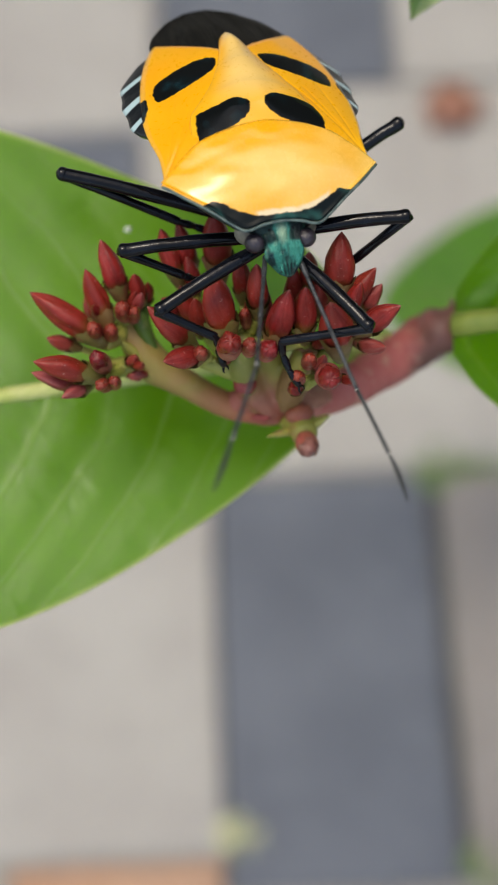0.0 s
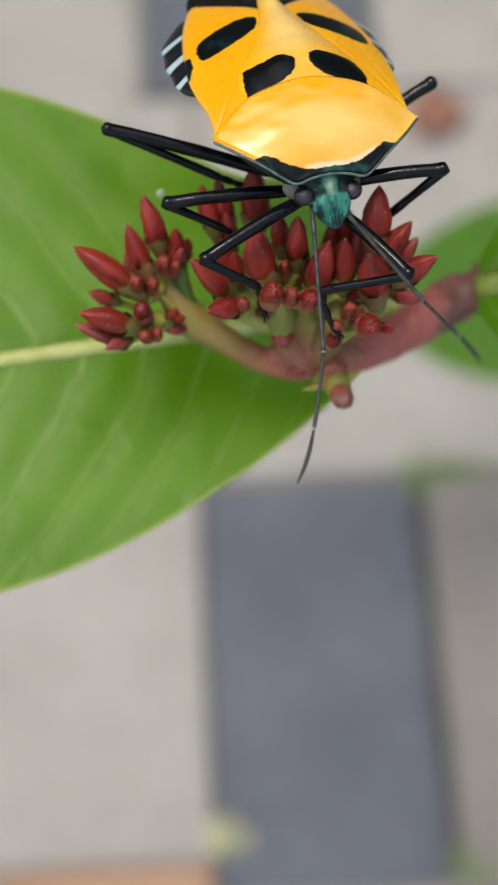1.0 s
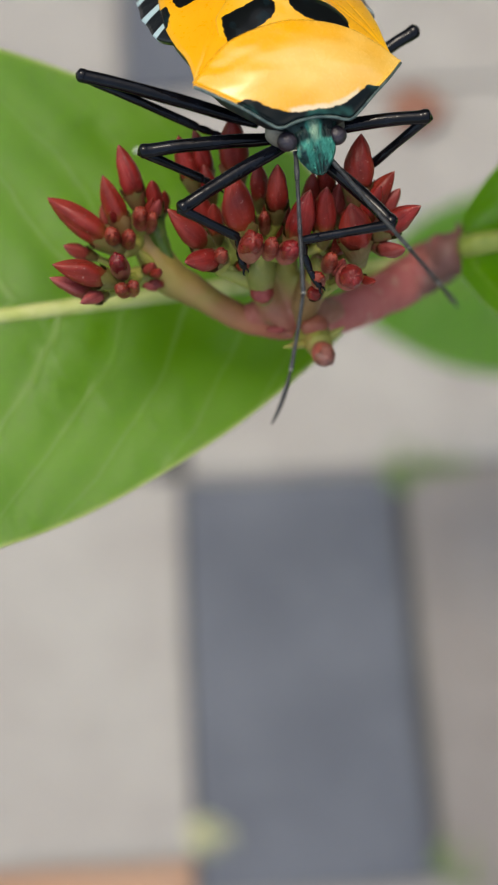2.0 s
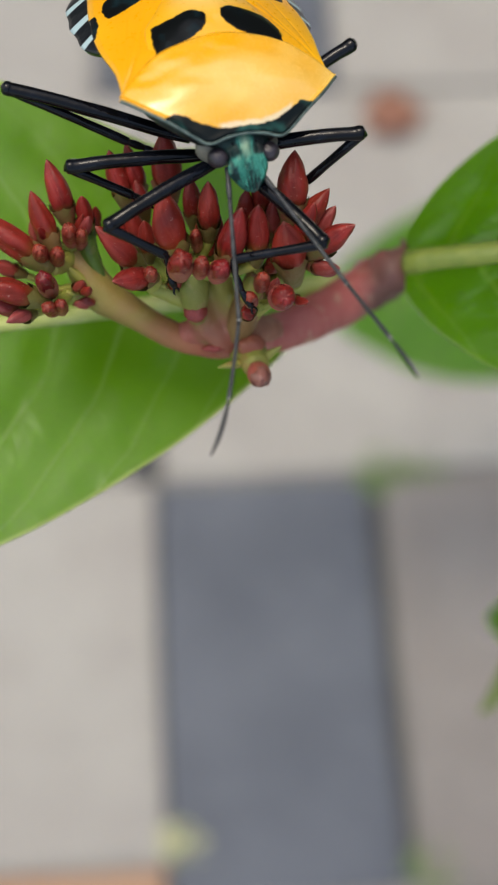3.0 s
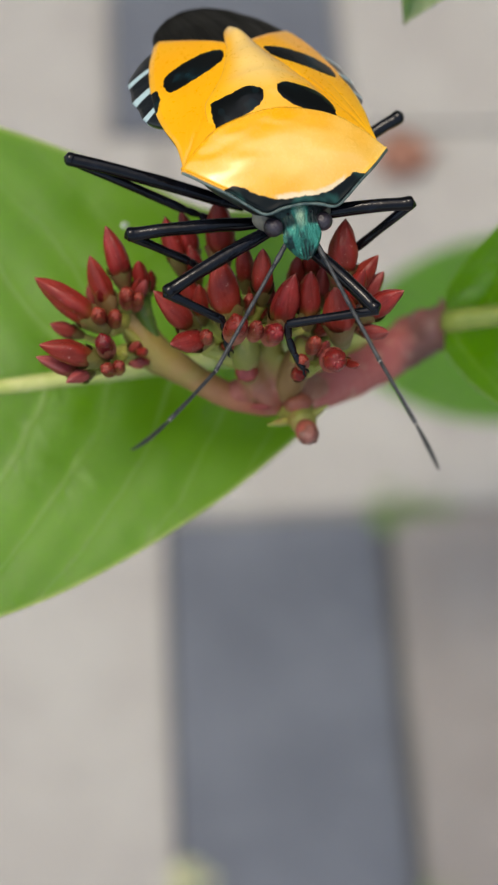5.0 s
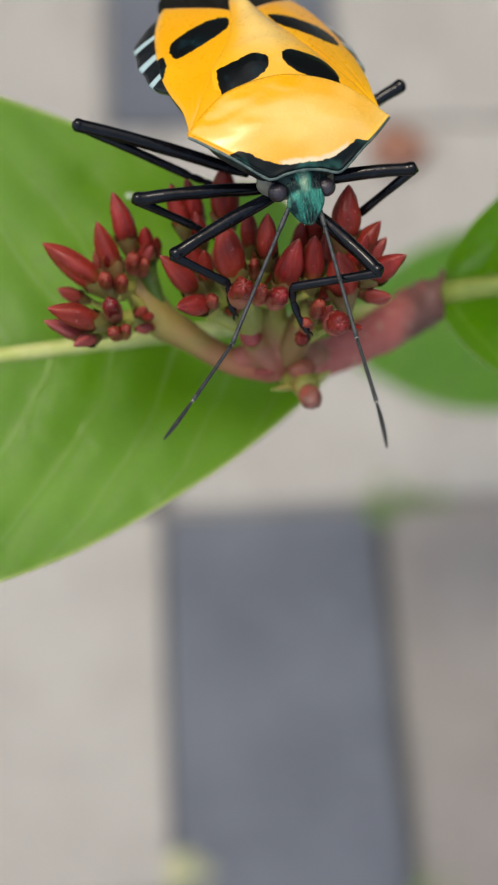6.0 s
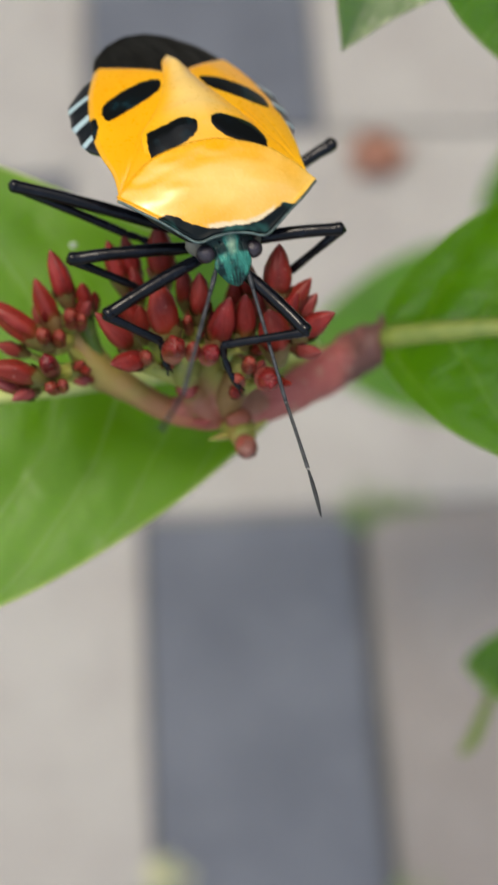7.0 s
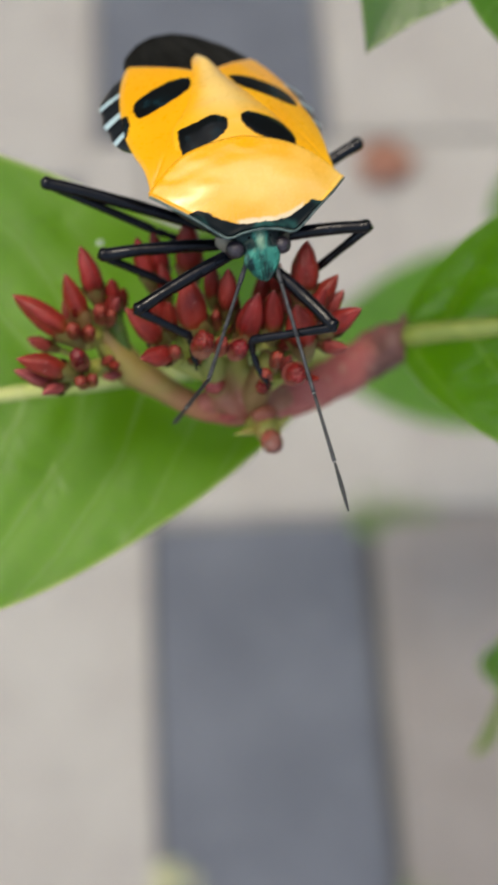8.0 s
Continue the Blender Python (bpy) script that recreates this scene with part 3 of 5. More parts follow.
for bract in (((1.6, 35.9, 515.3), (4.0, 37.1, 513.7), 0.45), ((7.0, 37.7, 515.6), (5.0, 36.9, 514.2), 0.5), ((-11.2, 43.0, 520.3), (-9.6, 42.2, 518.7), 0.5)):
    (ax, ay, az), (bx, by, bz), r = bract
    part("bract", tube(plant([(bx, by, bz, r), ((ax + bx) / 2, (ay + by) / 2, (az + bz) / 2, r * 0.8), (ax, ay, az, r * 0.15)]), 10, 4), STALK_GREEN, shrub)

part("bract", tube(plant([(-9.7, 47.0, 521.0, 0.75), (-9.5, 45.4, 520.4, 0.85), (-9.0, 44.0, 519.6, 0.7), (-8.3, 42.9, 518.7, 0.4), (-7.7, 42.2, 518.0, 0.08)]), 14, 6, 0.15), BRACT_GREEN, shrub, "dark green bract curved along the stalk")
for scale_at, size in (((-9.7, 40.5, 518.3), (0.95, 0.5, 0.5)), ((1.2, 37.9, 514.6), (0.9, 0.3, 0.4))):
    part("bract", ball(Vector(scale_at) + SHIFT, size, 18, 12, 0.4, 1.8), SCALE_RED, shrub, "small dark red scale on the stalk")
part("knob", ball(Vector((4.4, 38.1, 515.1)) + SHIFT, (1.25, 0.95, 0.9), 20, 14, 0.25, 1.3), KNOB, shrub, "red-brown knob on the twig")
part("bract", ball(Vector((-0.35, 39.3, 519.1)) + SHIFT, (1.02, 0.9, 0.8), 20, 14, 0.3, 1.6), SCALE_RED, shrub, "blunt red scale at the foot of a stalk")

SKINS = {"red": BUD_RED, "pink": BUD_PINK, "orange": BUD_ORANGE, "open": BUD_OPEN, "brown": BUD_BROWN}


def bud(tip, foot, r, tone, node):
    """A closed flower bud of four overlapping petals, with its calyx and pedicel."""
    tip, foot, node = (Vector(p) + SHIFT for p in (tip, foot, node))
    axis = tip - foot
    long = axis.length
    turn = axis.to_track_quat("Z", "X").to_matrix()
    blunt = tone in ("orange", "open", "brown")
    rough = 0.15 if tone == "brown" else 1.0
    seed = foot.x * 1.7 + foot.y
    spin, bow = seed * 2.1, (0.0 if blunt else 0.10 * long * math.sin(seed))
    flat = 1.0 if blunt else 0.96 + 0.05 * math.sin(seed * 3.3)
    bm = bmesh.new()
    along, seam, streak = (bm.verts.layers.float.new(name) for name in ("along", "seam", "streak"))
    prof = ((0, 0.06, 0.18, 0.36, 0.55, 0.72, 0.85, 0.94, 1.0), (0.55, 0.75, 0.92, 1.0, 1.0, 0.95, 0.84, 0.66, 0.34)) if blunt else \
        ((0, 0.06, 0.18, 0.34, 0.52, 0.70, 0.84, 0.94, 1.0), (0.55, 0.70, 0.88, 0.96, 0.90, 0.70, 0.45, 0.21, 0.03))
    rings, segs, steps = [], 36, 20
    for i in range(steps + 1):
        t = i / steps
        rad = r * curve(t, *prof) * (0.92 if blunt else 1.0) * (1.0 if tone != "brown" else math.sqrt(max(0.12, 1 - max(0.0, (t - 0.45) / 0.56) ** 2)))
        ring = []
        for k in range(segs):
            a = 2 * math.pi * k / segs
            u = (a + spin + 0.9 * t) * 4 / (2 * math.pi) % 1.0
            near = min(u, 1 - u)
            cleft = math.exp(-(near / 0.07) ** 2)
            lap = 0.05 * (u - 0.5) - 0.055 * cleft
            shape = lap * min(1, t * 3) + 0.13 * noise.noise(Vector((math.cos(a), math.sin(a), t * 2)) * 1.5 + foot)
            high = long * t
            if blunt:
                top = max(0.0, t - 0.5) * 2 * rough
                crumple = noise.noise(Vector((math.cos(a) * 1.7, math.sin(a) * 1.7, t * 4)) + foot * 3) + 0.6 * noise.noise(Vector((math.cos(a) * 4.1, math.sin(a) * 4.1, t * 7)) + foot * 5)
                shape += -0.05 * top * cleft + 0.03 * top * math.sin(math.pi * u) + 0.17 * top * crumple
                high += r * top * (0.20 * crumple - 0.03 * cleft)
            else:
                shape += 0.035 * math.cos(4 * a + 4 * spin + 3.6 * t + math.pi)
            q = rad * (1 + shape)
            v = bm.verts.new(foot + turn @ Vector((q * math.cos(a) + bow * math.sin(math.pi * t), q * math.sin(a) * flat, high)))
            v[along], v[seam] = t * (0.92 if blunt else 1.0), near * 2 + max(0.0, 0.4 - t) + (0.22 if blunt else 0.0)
            v[streak] = noise.noise(Vector((math.cos(a) * 1.6, math.sin(a) * 1.6, t * 0.7)) + foot * 1.3)
            ring.append(v)
        rings.append(ring)
    for a, b in zip(rings, rings[1:]):
        for k in range(segs):
            bm.faces.new((a[k], a[(k + 1) % segs], b[(k + 1) % segs], b[k]))
    peak = bm.verts.new(foot + turn @ Vector((0, 0, long - (0.25 * r if blunt else -0.02))))
    peak[along], peak[seam] = (0.92 if blunt else 1.0), 0.5
    for k in range(segs):
        bm.faces.new((rings[-1][k], rings[-1][(k + 1) % segs], peak))
    bm.faces.new(rings[0][::-1])
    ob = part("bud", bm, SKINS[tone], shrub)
    cup = bmesh.new()
    rows = []
    if tone in ("open", "brown"):
        cupped = ((-1.0, 0.45), (-0.2, 0.84), (0.25 * long / r, 1.02), (0.45 * long / r, 1.0), (0.66 * long / r, 0.88))
    elif blunt:
        cupped = ((-1.0, 0.45), (-0.2, 0.8), (0.2 * long / r, 0.95), (0.36 * long / r, 0.97), (0.50 * long / r, 0.84))
    else:
        cupped = ((-1.3, 0.42), (-0.8, 0.62), (-0.2, 0.82), (0.3, 0.98), (0.6, 1.05))
    for level, (t, k) in enumerate(cupped):
        row = []
        for j in range(24):
            a = 2 * math.pi * j / 24
            wob = 1 + 0.07 * noise.noise(Vector((math.cos(a) * 1.5, math.sin(a) * 1.5, t)) + foot * 2)
            lobe = (0.38 * max(0.0, math.cos(4 * a + spin)) ** 0.8 - 0.1 + 0.2 * (wob - 1) / 0.07 * 0.5) if level == 4 else 0.0
            row.append(cup.verts.new(foot + turn @ Vector((r * k * wob * math.cos(a), r * k * wob * math.sin(a) * flat, r * (t + lobe)))))
        rows.append(row)
    for a, b in zip(rows, rows[1:]):
        for j in range(24):
            cup.faces.new((a[j], a[(j + 1) % 24], b[(j + 1) % 24], b[j]))
    cup.faces.new(rows[0][::-1])
    part("calyx", cup, CALYX_PINK if blunt else CALYX, ob)
    end = foot - axis.normalized() * r * (0.9 if blunt else 1.2)
    way = node - end
    mid = end + way * 0.45 - axis.normalized() * way.length * 0.12
    part("pedicel", tube([(*end, r * 0.46), (*mid, r * 0.46), (*node, r * 0.6)], 10, 5, 0.1), STALK_GREEN, ob)
    return ob


bud((-18.2, 45.5, 524.2), (-13.4, 42.9, 521.5), 1.29, "red", (-10.7, 44.8, 519.3))
bud((-12.3, 49.4, 526.1), (-11.1, 46.8, 522.3), 1.16, "red", (-10.7, 44.8, 519.3))
bud((-13.7, 47.6, 524.3), (-12.2, 44.5, 521.5), 1.02, "red", (-10.7, 44.8, 519.3))
bud((-14.0, 46.4, 521.6), (-13.5, 45.3, 519.4), 0.61, "pink", (-10.7, 44.8, 519.3))
bud((-9.6, 47.2, 524.2), (-9.3, 46.1, 521.4), 0.74, "red", (-10.7, 44.8, 519.3))
bud((-8.6, 47.3, 522.4), (-8.8, 46.7, 519.9), 0.57, "red", (-10.7, 44.8, 519.3))
bud((-10.5, 44.0, 524.7), (-10.6, 44.8, 521.0), 0.74, "orange", (-10.7, 44.8, 519.3))
bud((-9.5, 43.9, 524.2), (-9.9, 44.8, 520.4), 0.60, "orange", (-10.7, 44.8, 519.3))
bud((-17.1, 42.6, 521.4), (-15.1, 42.6, 519.7), 0.70, "pink", (-11.0, 41.2, 518.6))
bud((-12.8, 42.3, 524.2), (-13.0, 43.3, 520.5), 0.74, "orange", (-10.7, 44.8, 519.3))
bud((-11.4, 42.4, 523.7), (-11.9, 43.3, 519.9), 0.70, "orange", (-10.7, 44.8, 519.3))
bud((-17.5, 39.1, 524.6), (-13.4, 39.1, 522.0), 1.13, "red", (-11.0, 41.2, 518.6))
bud((-18.0, 39.0, 522.5), (-14.8, 38.8, 520.1), 0.78, "pink", (-11.0, 41.2, 518.6))
bud((-12.3, 39.1, 525.7), (-12.1, 39.9, 521.6), 0.81, "open", (-11.0, 41.2, 518.6))
bud((-12.1, 37.3, 524.0), (-11.9, 38.6, 520.6), 0.64, "orange", (-11.0, 41.2, 518.6))
bud((-11.0, 37.8, 523.7), (-11.3, 38.9, 520.1), 0.60, "orange", (-11.0, 41.2, 518.6))
bud((-15.5, 37.0, 521.8), (-13.9, 38.5, 520.0), 0.65, "pink", (-11.0, 41.2, 518.6))
bud((-8.2, 43.1, 526.5), (-5.2, 41.4, 523.3), 1.04, "red", (-3.9, 41.0, 520.3))
bud((-6.8, 38.3, 526.5), (-4.3, 39.9, 523.9), 0.98, "red", (-3.9, 41.0, 520.3))
bud((-3.8, 39.3, 526.3), (-4.2, 40.2, 522.9), 0.67, "orange", (-3.9, 41.0, 520.3))
bud((-3.0, 45.4, 528.4), (-2.1, 41.9, 524.6), 1.39, "red", (-0.5, 42.5, 521.4))
bud((-2.9, 51.7, 526.9), (-2.6, 48.7, 522.9), 1.34, "red", (-4.7, 45.7, 519.0))
bud((-7.4, 50.8, 525.4), (-6.2, 48.2, 522.2), 0.98, "red", (-4.7, 45.7, 519.0))
bud((-6.1, 52.0, 524.6), (-5.1, 49.2, 521.3), 0.94, "red", (-4.7, 45.7, 519.0))
bud((-5.7, 45.8, 524.9), (-4.9, 44.1, 521.9), 0.83, "red", (-4.7, 45.7, 519.0))
bud((-1.4, 38.9, 529.3), (-1.7, 39.9, 524.9), 1.01, "open", (-0.5, 42.5, 521.4))
bud((0.1, 39.1, 528.3), (-0.0, 40.1, 524.5), 0.71, "orange", (-0.5, 42.5, 521.4))
bud((1.7, 38.7, 528.2), (1.3, 40.0, 524.4), 0.88, "open", (-0.5, 42.5, 521.4))
bud((0.6, 45.4, 529.5), (0.7, 43.8, 525.2), 1.07, "red", (-0.5, 42.5, 521.4))
bud((3.2, 43.5, 528.8), (2.1, 41.2, 524.8), 1.24, "red", (-0.5, 42.5, 521.4))
bud((4.5, 43.7, 528.9), (4.5, 41.7, 525.0), 1.02, "red", (-0.5, 42.5, 521.4))
bud((-0.4, 42.9, 526.0), (-0.2, 43.0, 523.3), 0.54, "orange", (-0.5, 42.5, 521.4))
bud((-5.3, 49.1, 523.6), (-4.7, 47.8, 520.9), 0.85, "red", (-4.7, 45.7, 519.0))
bud((4.9, 47.7, 527.1), (5.0, 46.3, 523.8), 0.91, "red", (-0.5, 42.5, 521.4))
bud((3.8, 47.0, 525.8), (3.6, 45.5, 523.0), 0.78, "red", (-0.5, 42.5, 521.4))
bud((-0.8, 48.2, 525.7), (-0.5, 46.1, 522.6), 0.88, "red", (-0.5, 42.5, 521.4))
bud((6.0, 46.0, 526.0), (6.1, 44.7, 522.7), 0.78, "pink", (-0.5, 42.5, 521.4))
bud((-4.5, 44.8, 524.5), (-4.2, 43.4, 521.7), 0.78, "red", (-4.7, 45.7, 519.0))
bud((1.3, 45.6, 525.3), (1.3, 44.1, 522.5), 0.69, "pink", (-0.5, 42.5, 521.4))
bud((7.4, 48.3, 529.4), (7.3, 45.3, 525.7), 1.34, "red", (8.1, 42.5, 521.4))
bud((10.3, 46.3, 527.1), (8.1, 44.1, 524.2), 1.00, "red", (8.1, 42.5, 521.4))
bud((9.0, 44.7, 527.6), (7.9, 43.2, 524.5), 0.90, "red", (8.1, 42.5, 521.4))
bud((10.9, 45.5, 525.8), (9.6, 44.2, 523.7), 0.77, "pink", (8.1, 42.5, 521.4))
bud((12.0, 42.3, 528.4), (9.5, 41.9, 525.1), 1.06, "red", (8.1, 42.5, 521.4))
bud((11.0, 39.8, 525.9), (9.2, 41.1, 523.7), 0.72, "pink", (8.1, 42.5, 521.4))
bud((6.5, 43.0, 527.6), (7.3, 41.2, 523.8), 1.48, "red", (8.1, 42.5, 521.4))
bud((4.8, 38.0, 528.0), (4.8, 39.1, 524.1), 0.66, "orange", (4.7, 41.6, 521.1))
bud((6.4, 36.2, 528.1), (6.3, 38.2, 524.0), 1.05, "open", (4.7, 38.7, 520.7))
bud((3.8, 37.3, 526.1), (4.1, 38.1, 523.2), 0.62, "orange", (4.7, 38.7, 520.7))
bud((8.3, 36.4, 526.9), (7.4, 37.3, 525.6), 0.39, "red", (4.7, 38.7, 520.7))
bud((5.25, 33.9, 516.9), (4.95, 35.6, 515.2), 1.0, "brown", (4.8, 37.2, 514.9))
grow = random.Random(11)
for hub, count, spread in (((-10.6, 44.5, 520.3), 3, 2.0), ((-11.0, 40.8, 519.6), 2, 1.6), ((-4.7, 44.8, 520.4), 3, 2.4), ((-0.6, 42.5, 522.5), 3, 2.2), ((-3.8, 40.9, 521.4), 2, 1.6), ((4.7, 41.6, 522.2), 3, 2.2), ((8.1, 42.5, 522.5), 3, 2.2), ((4.9, 38.5, 521.7), 2, 1.5)):
    for _ in range(count):
        a, r = grow.uniform(0, 6.283), spread * math.sqrt(grow.uniform(0.1, 1))
        base = Vector(hub) + Vector((r * math.cos(a), r * math.sin(a) * 0.8, grow.uniform(-0.3, 1.0)))
        top = base + Vector((math.cos(a) * 0.5, math.sin(a) * 0.4 - 0.15, 1.0)) * grow.uniform(1.5, 2.6)
        bud(tuple(top), tuple(base), grow.uniform(0.42, 0.72), grow.choice(("red", "red", "red", "pink")), hub)


def leaf(foot, tip, side, width, droop, skin, rib, label, outline, fold=0.12, wave=0.0, petiole=3.0, veins=11, lop=0.0, stout=1.0, relief=0.05, shoulder=0.0):
    """A pointed oval leaf in mm: from foot to tip, lying towards side, bowed by droop, with raised midrib and side veins."""
    foot, tip = Vector(foot) + SHIFT, Vector(tip) + SHIFT
    run = tip - foot
    long = run.length
    ax = run.normalized()
    side = Vector(side)
    sd = (side - ax * side.dot(ax)).normalized()
    up = ax.cross(sd)
    if up.z < 0:
        up = -up
    rows, vein, rim, out = [], [], [], []
    nu, nv = 84, 40
    for i in range(nu + 1):
        u = i / nu
        half = width * curve(u, *outline)
        row, vr, rr, br = [], [], [], []
        for j in range(nv + 1):
            v = 2 * j / nv - 1
            s = (u - (0.12 * abs(v) + 0.06 * v * v) * half / width) * veins + (0.5 if v > 0 else 0.0)
            d = abs(s - round(s)) / veins * long * 0.8
            w = v * (half * (1 + lop * (1 if v > 0 else -1)) + (shoulder * math.exp(-((u - 0.09) / 0.045) ** 2) if v > 0 else 0.0)) + wave * 0.25 * math.sin(u * 9 + 2 * v)
            z = -droop * 4 * (u - 0.5) ** 2 + droop - fold * abs(w) * (0.6 + 0.4 * abs(v)) * -1
            z += wave * math.sin(u * 13 + (2.0 if v > 0 else 0.0)) * v * v * half / width
            z += relief * (math.exp(-(d / 1.2) ** 2) * -1 + math.sin(math.pi * (s % 1.0)) ** 2 * 0.9) * min(1, abs(w) / 3) * (1 - v * v * 0.7)
            row.append(foot + ax * (u * long) + sd * w + up * z)
            vr.append(s)
            br.append(abs(w))
            rr.append((1 - abs(v)) * half)
        rows.append(row)
        vein.append(vr)
        rim.append(rr)
        out.append(br)
    ob = part("leaf", sheet(rows, 0.32, (("vein", vein), ("rim", rim), ("out", out)), True), skin, shrub, label)
    line = [foot + ax * (u * long) + up * (-droop * 4 * (u - 0.5) ** 2 + droop - 0.15) for u in [k / 14 for k in range(15)]]
    fat = long * 0.0105 * stout
    part("midrib", tube([(*p, fat * (1 - 0.85 * k / 14) + 0.06) for k, p in enumerate(line)], 10, 3), rib, ob)
    if petiole:
        start = line[0] - ax * petiole - up * petiole * 0.3
        part("petiole", tube([(*start, fat * 1.15), (*((start + line[0]) / 2), fat * 1.05), (*line[0], fat)], 10, 4), rib, ob)
    return ob


LONG = ((0, 0.05, 0.11, 0.215, 0.36, 0.5, 0.65, 0.8, 0.92, 1), (0.03, 0.2, 0.40, 0.67, 0.92, 1.0, 0.95, 0.72, 0.36, 0.01))
BROAD = ((0, 0.03, 0.06, 0.12, 0.18, 0.3, 0.45, 0.6, 0.8, 0.93, 1), (0.17, 0.32, 0.43, 0.60, 0.72, 0.90, 1.0, 0.97, 0.68, 0.3, 0.01))
DRIP = ((0, 0.05, 0.15, 0.3, 0.45, 0.6, 0.74, 0.84, 0.91, 0.96, 1), (0.03, 0.22, 0.52, 0.84, 1.0, 0.97, 0.76, 0.46, 0.24, 0.11, 0.01))
OVAL = ((0, 0.05, 0.15, 0.3, 0.45, 0.6, 0.75, 0.88, 0.96, 1), (0.03, 0.22, 0.52, 0.84, 0.99, 0.98, 0.80, 0.50, 0.24, 0.01))
leaf((14.3, 50.7, 502.1), (-86.5, 28.1, 516.5), (0.005, 1.0, 0.126), 25.5, 1.95, LEAF, RIB, "broad bright green leaf with pale veins", LONG, 0.079, 0.5, 0.0, 15, 0.13, shoulder=4.2, relief=0.14)
leaf((20.05, 50.2, 507.1), (80.7, 43.4, 512.2), (0.013, 1.0, -0.10), 21.0, 5.7, LEAF_DEEP, RIB_YELLOW, "glossy deep green leaf with a yellow-green midrib", BROAD, -0.01, 0.5, 0.0, 10, 0.058, 2.2, 0.16)
leaf((165.2, 190.0, 235.3), (45.0, 190.0, 216.0), (0.1, 1.0, 0.25), 33.0, 3.0, LEAF_FAR, RIB_YELLOW, "broad green leaf lower on the shrub", OVAL, 0.06, 0.6, 20.0, 8)
leaf((157.4, 250.1, 280.2), (105.3, 227.3, 246.3), (0.1, 1.0, 0.35), 14.0, 3.0, LEAF_FAR, RIB_YELLOW, "shaded green leaf lower on the shrub", OVAL, 0.06, 0.6, 20.0, 8)
leaf((38.0, 122.2, 541.0), (15.1, 74.9, 521.3), (1.0, 0.45, 0.1), 14.5, 1.0, LEAF_GLOSSY, RIB_YELLOW, "glossy green leaf with a pointed drooping tip", DRIP, 0.12, 0.3, 6.0, 8)
leaf((29.4, 100.3, 530.6), (34.8, 71.9, 520.8), (1.0, 0.1, 0.1), 9.2, 1.0, LEAF_DEEP, RIB_YELLOW, "green leaf hanging beside another", OVAL, 0.12, 0.3, 5.0, 8)
leaf((61.5, 31.6, 425.5), (44.4, 32.4, 426.4), (0.3, 1.0, 0.2), 5.6, 0.6, LEAF_DEEP, RIB_YELLOW, "small green leaf low on the shrub", OVAL, 0.1, 0.5, 3.0, 5)
stalk("shoot", [(45.1, 19.8, 415.5), (46.9, 21.8, 417.5), (49.0, 26.7, 420.7), (51.8, 32.4, 424.2), (75.0, 45.0, 410.0), (175.0, 92.0, 290.0)], RIB_YELLOW, "thin curved green shoot", fat=(0.5, 1.1, 1.0, 0.9, 1.2, 2.0))
stalk("side_branch", [(63.4, 31.7, 425.2), (75.0, 50.0, 425.0), (100.0, 80.0, 430.0)], TWIG_DARK, fat=(0.7, 1.0, 1.6))
stalk("side_branch", [(180.7, 190.2, 237.4), (207.5, 187.8, 253.2), (214.0, 101.0, 130.0)], TWIG_DARK, fat=(1.2, 1.8, 3.0))
stalk("side_branch", [(171.7, 257.4, 286.2), (204.9, 240.3, 279.3), (207.5, 187.8, 253.2)], TWIG_DARK, fat=(1.0, 1.4, 1.8))
stalk("side_branch", [(40.3, 127.4, 543.2), (66.0, 140.0, 505.0), (90.0, 120.0, 478.0), (105.0, 80.0, 426.0)], TWIG_DARK, fat=(0.9, 1.2, 1.7, 2.4))
stalk("side_branch", [(28.8, 104.5, 532.3), (40.0, 118.0, 514.0), (66.0, 140.0, 505.0)], TWIG_DARK, fat=(0.8, 1.0, 1.2))

# ---- the bug ----
bug = tagged(new("shield_bug"), "glossy yellow shield bug with black spots standing on red buds", "insect")
bug.matrix_basis = pose(0.00210, 0.05069, 0.53402, -11.80, 8.14, 13.34)


def dome(x, y):
    """Height of the back, in mm, over the body's plane (x across, y towards the tail)."""
    mid = curve(y, (-7, -6, -4, -2, 0, 3, 6, 10, 15, 22, 29, 33), (-3.4, -2.3, -0.6, 0.7, 1.4, 2.0, 2.0, 1.5, 0.3, -2.2, -5.2, -7.0))
    return mid - curve(y, (-4, 0, 6, 20), (1.2, 1.4, 2.0, 2.0)) * (x / 8) ** 2


def flank(y):
    """Half width of the closed wings."""
    return curve(y, (0, 2.5, 5, 7.7, 11.5, 14.8, 17.8, 21), (8.2, 8.15, 8.5, 8.6, 8.15, 7.35, 6.15, 4.9))


def front_rim(x):
    return curve(abs(x), (0, 1.5, 2.8, 3.7, 5.2, 6.9, 8.45), (-4.35, -4.45, -4.65, -4.2, -3.1, -1.8, -0.25))


def rear_rim(x):
    return curve(abs(x), (0, 2.5, 5.0, 6.6, 8.45), (3.6, 3.4, 2.7, 1.75, 0.25))


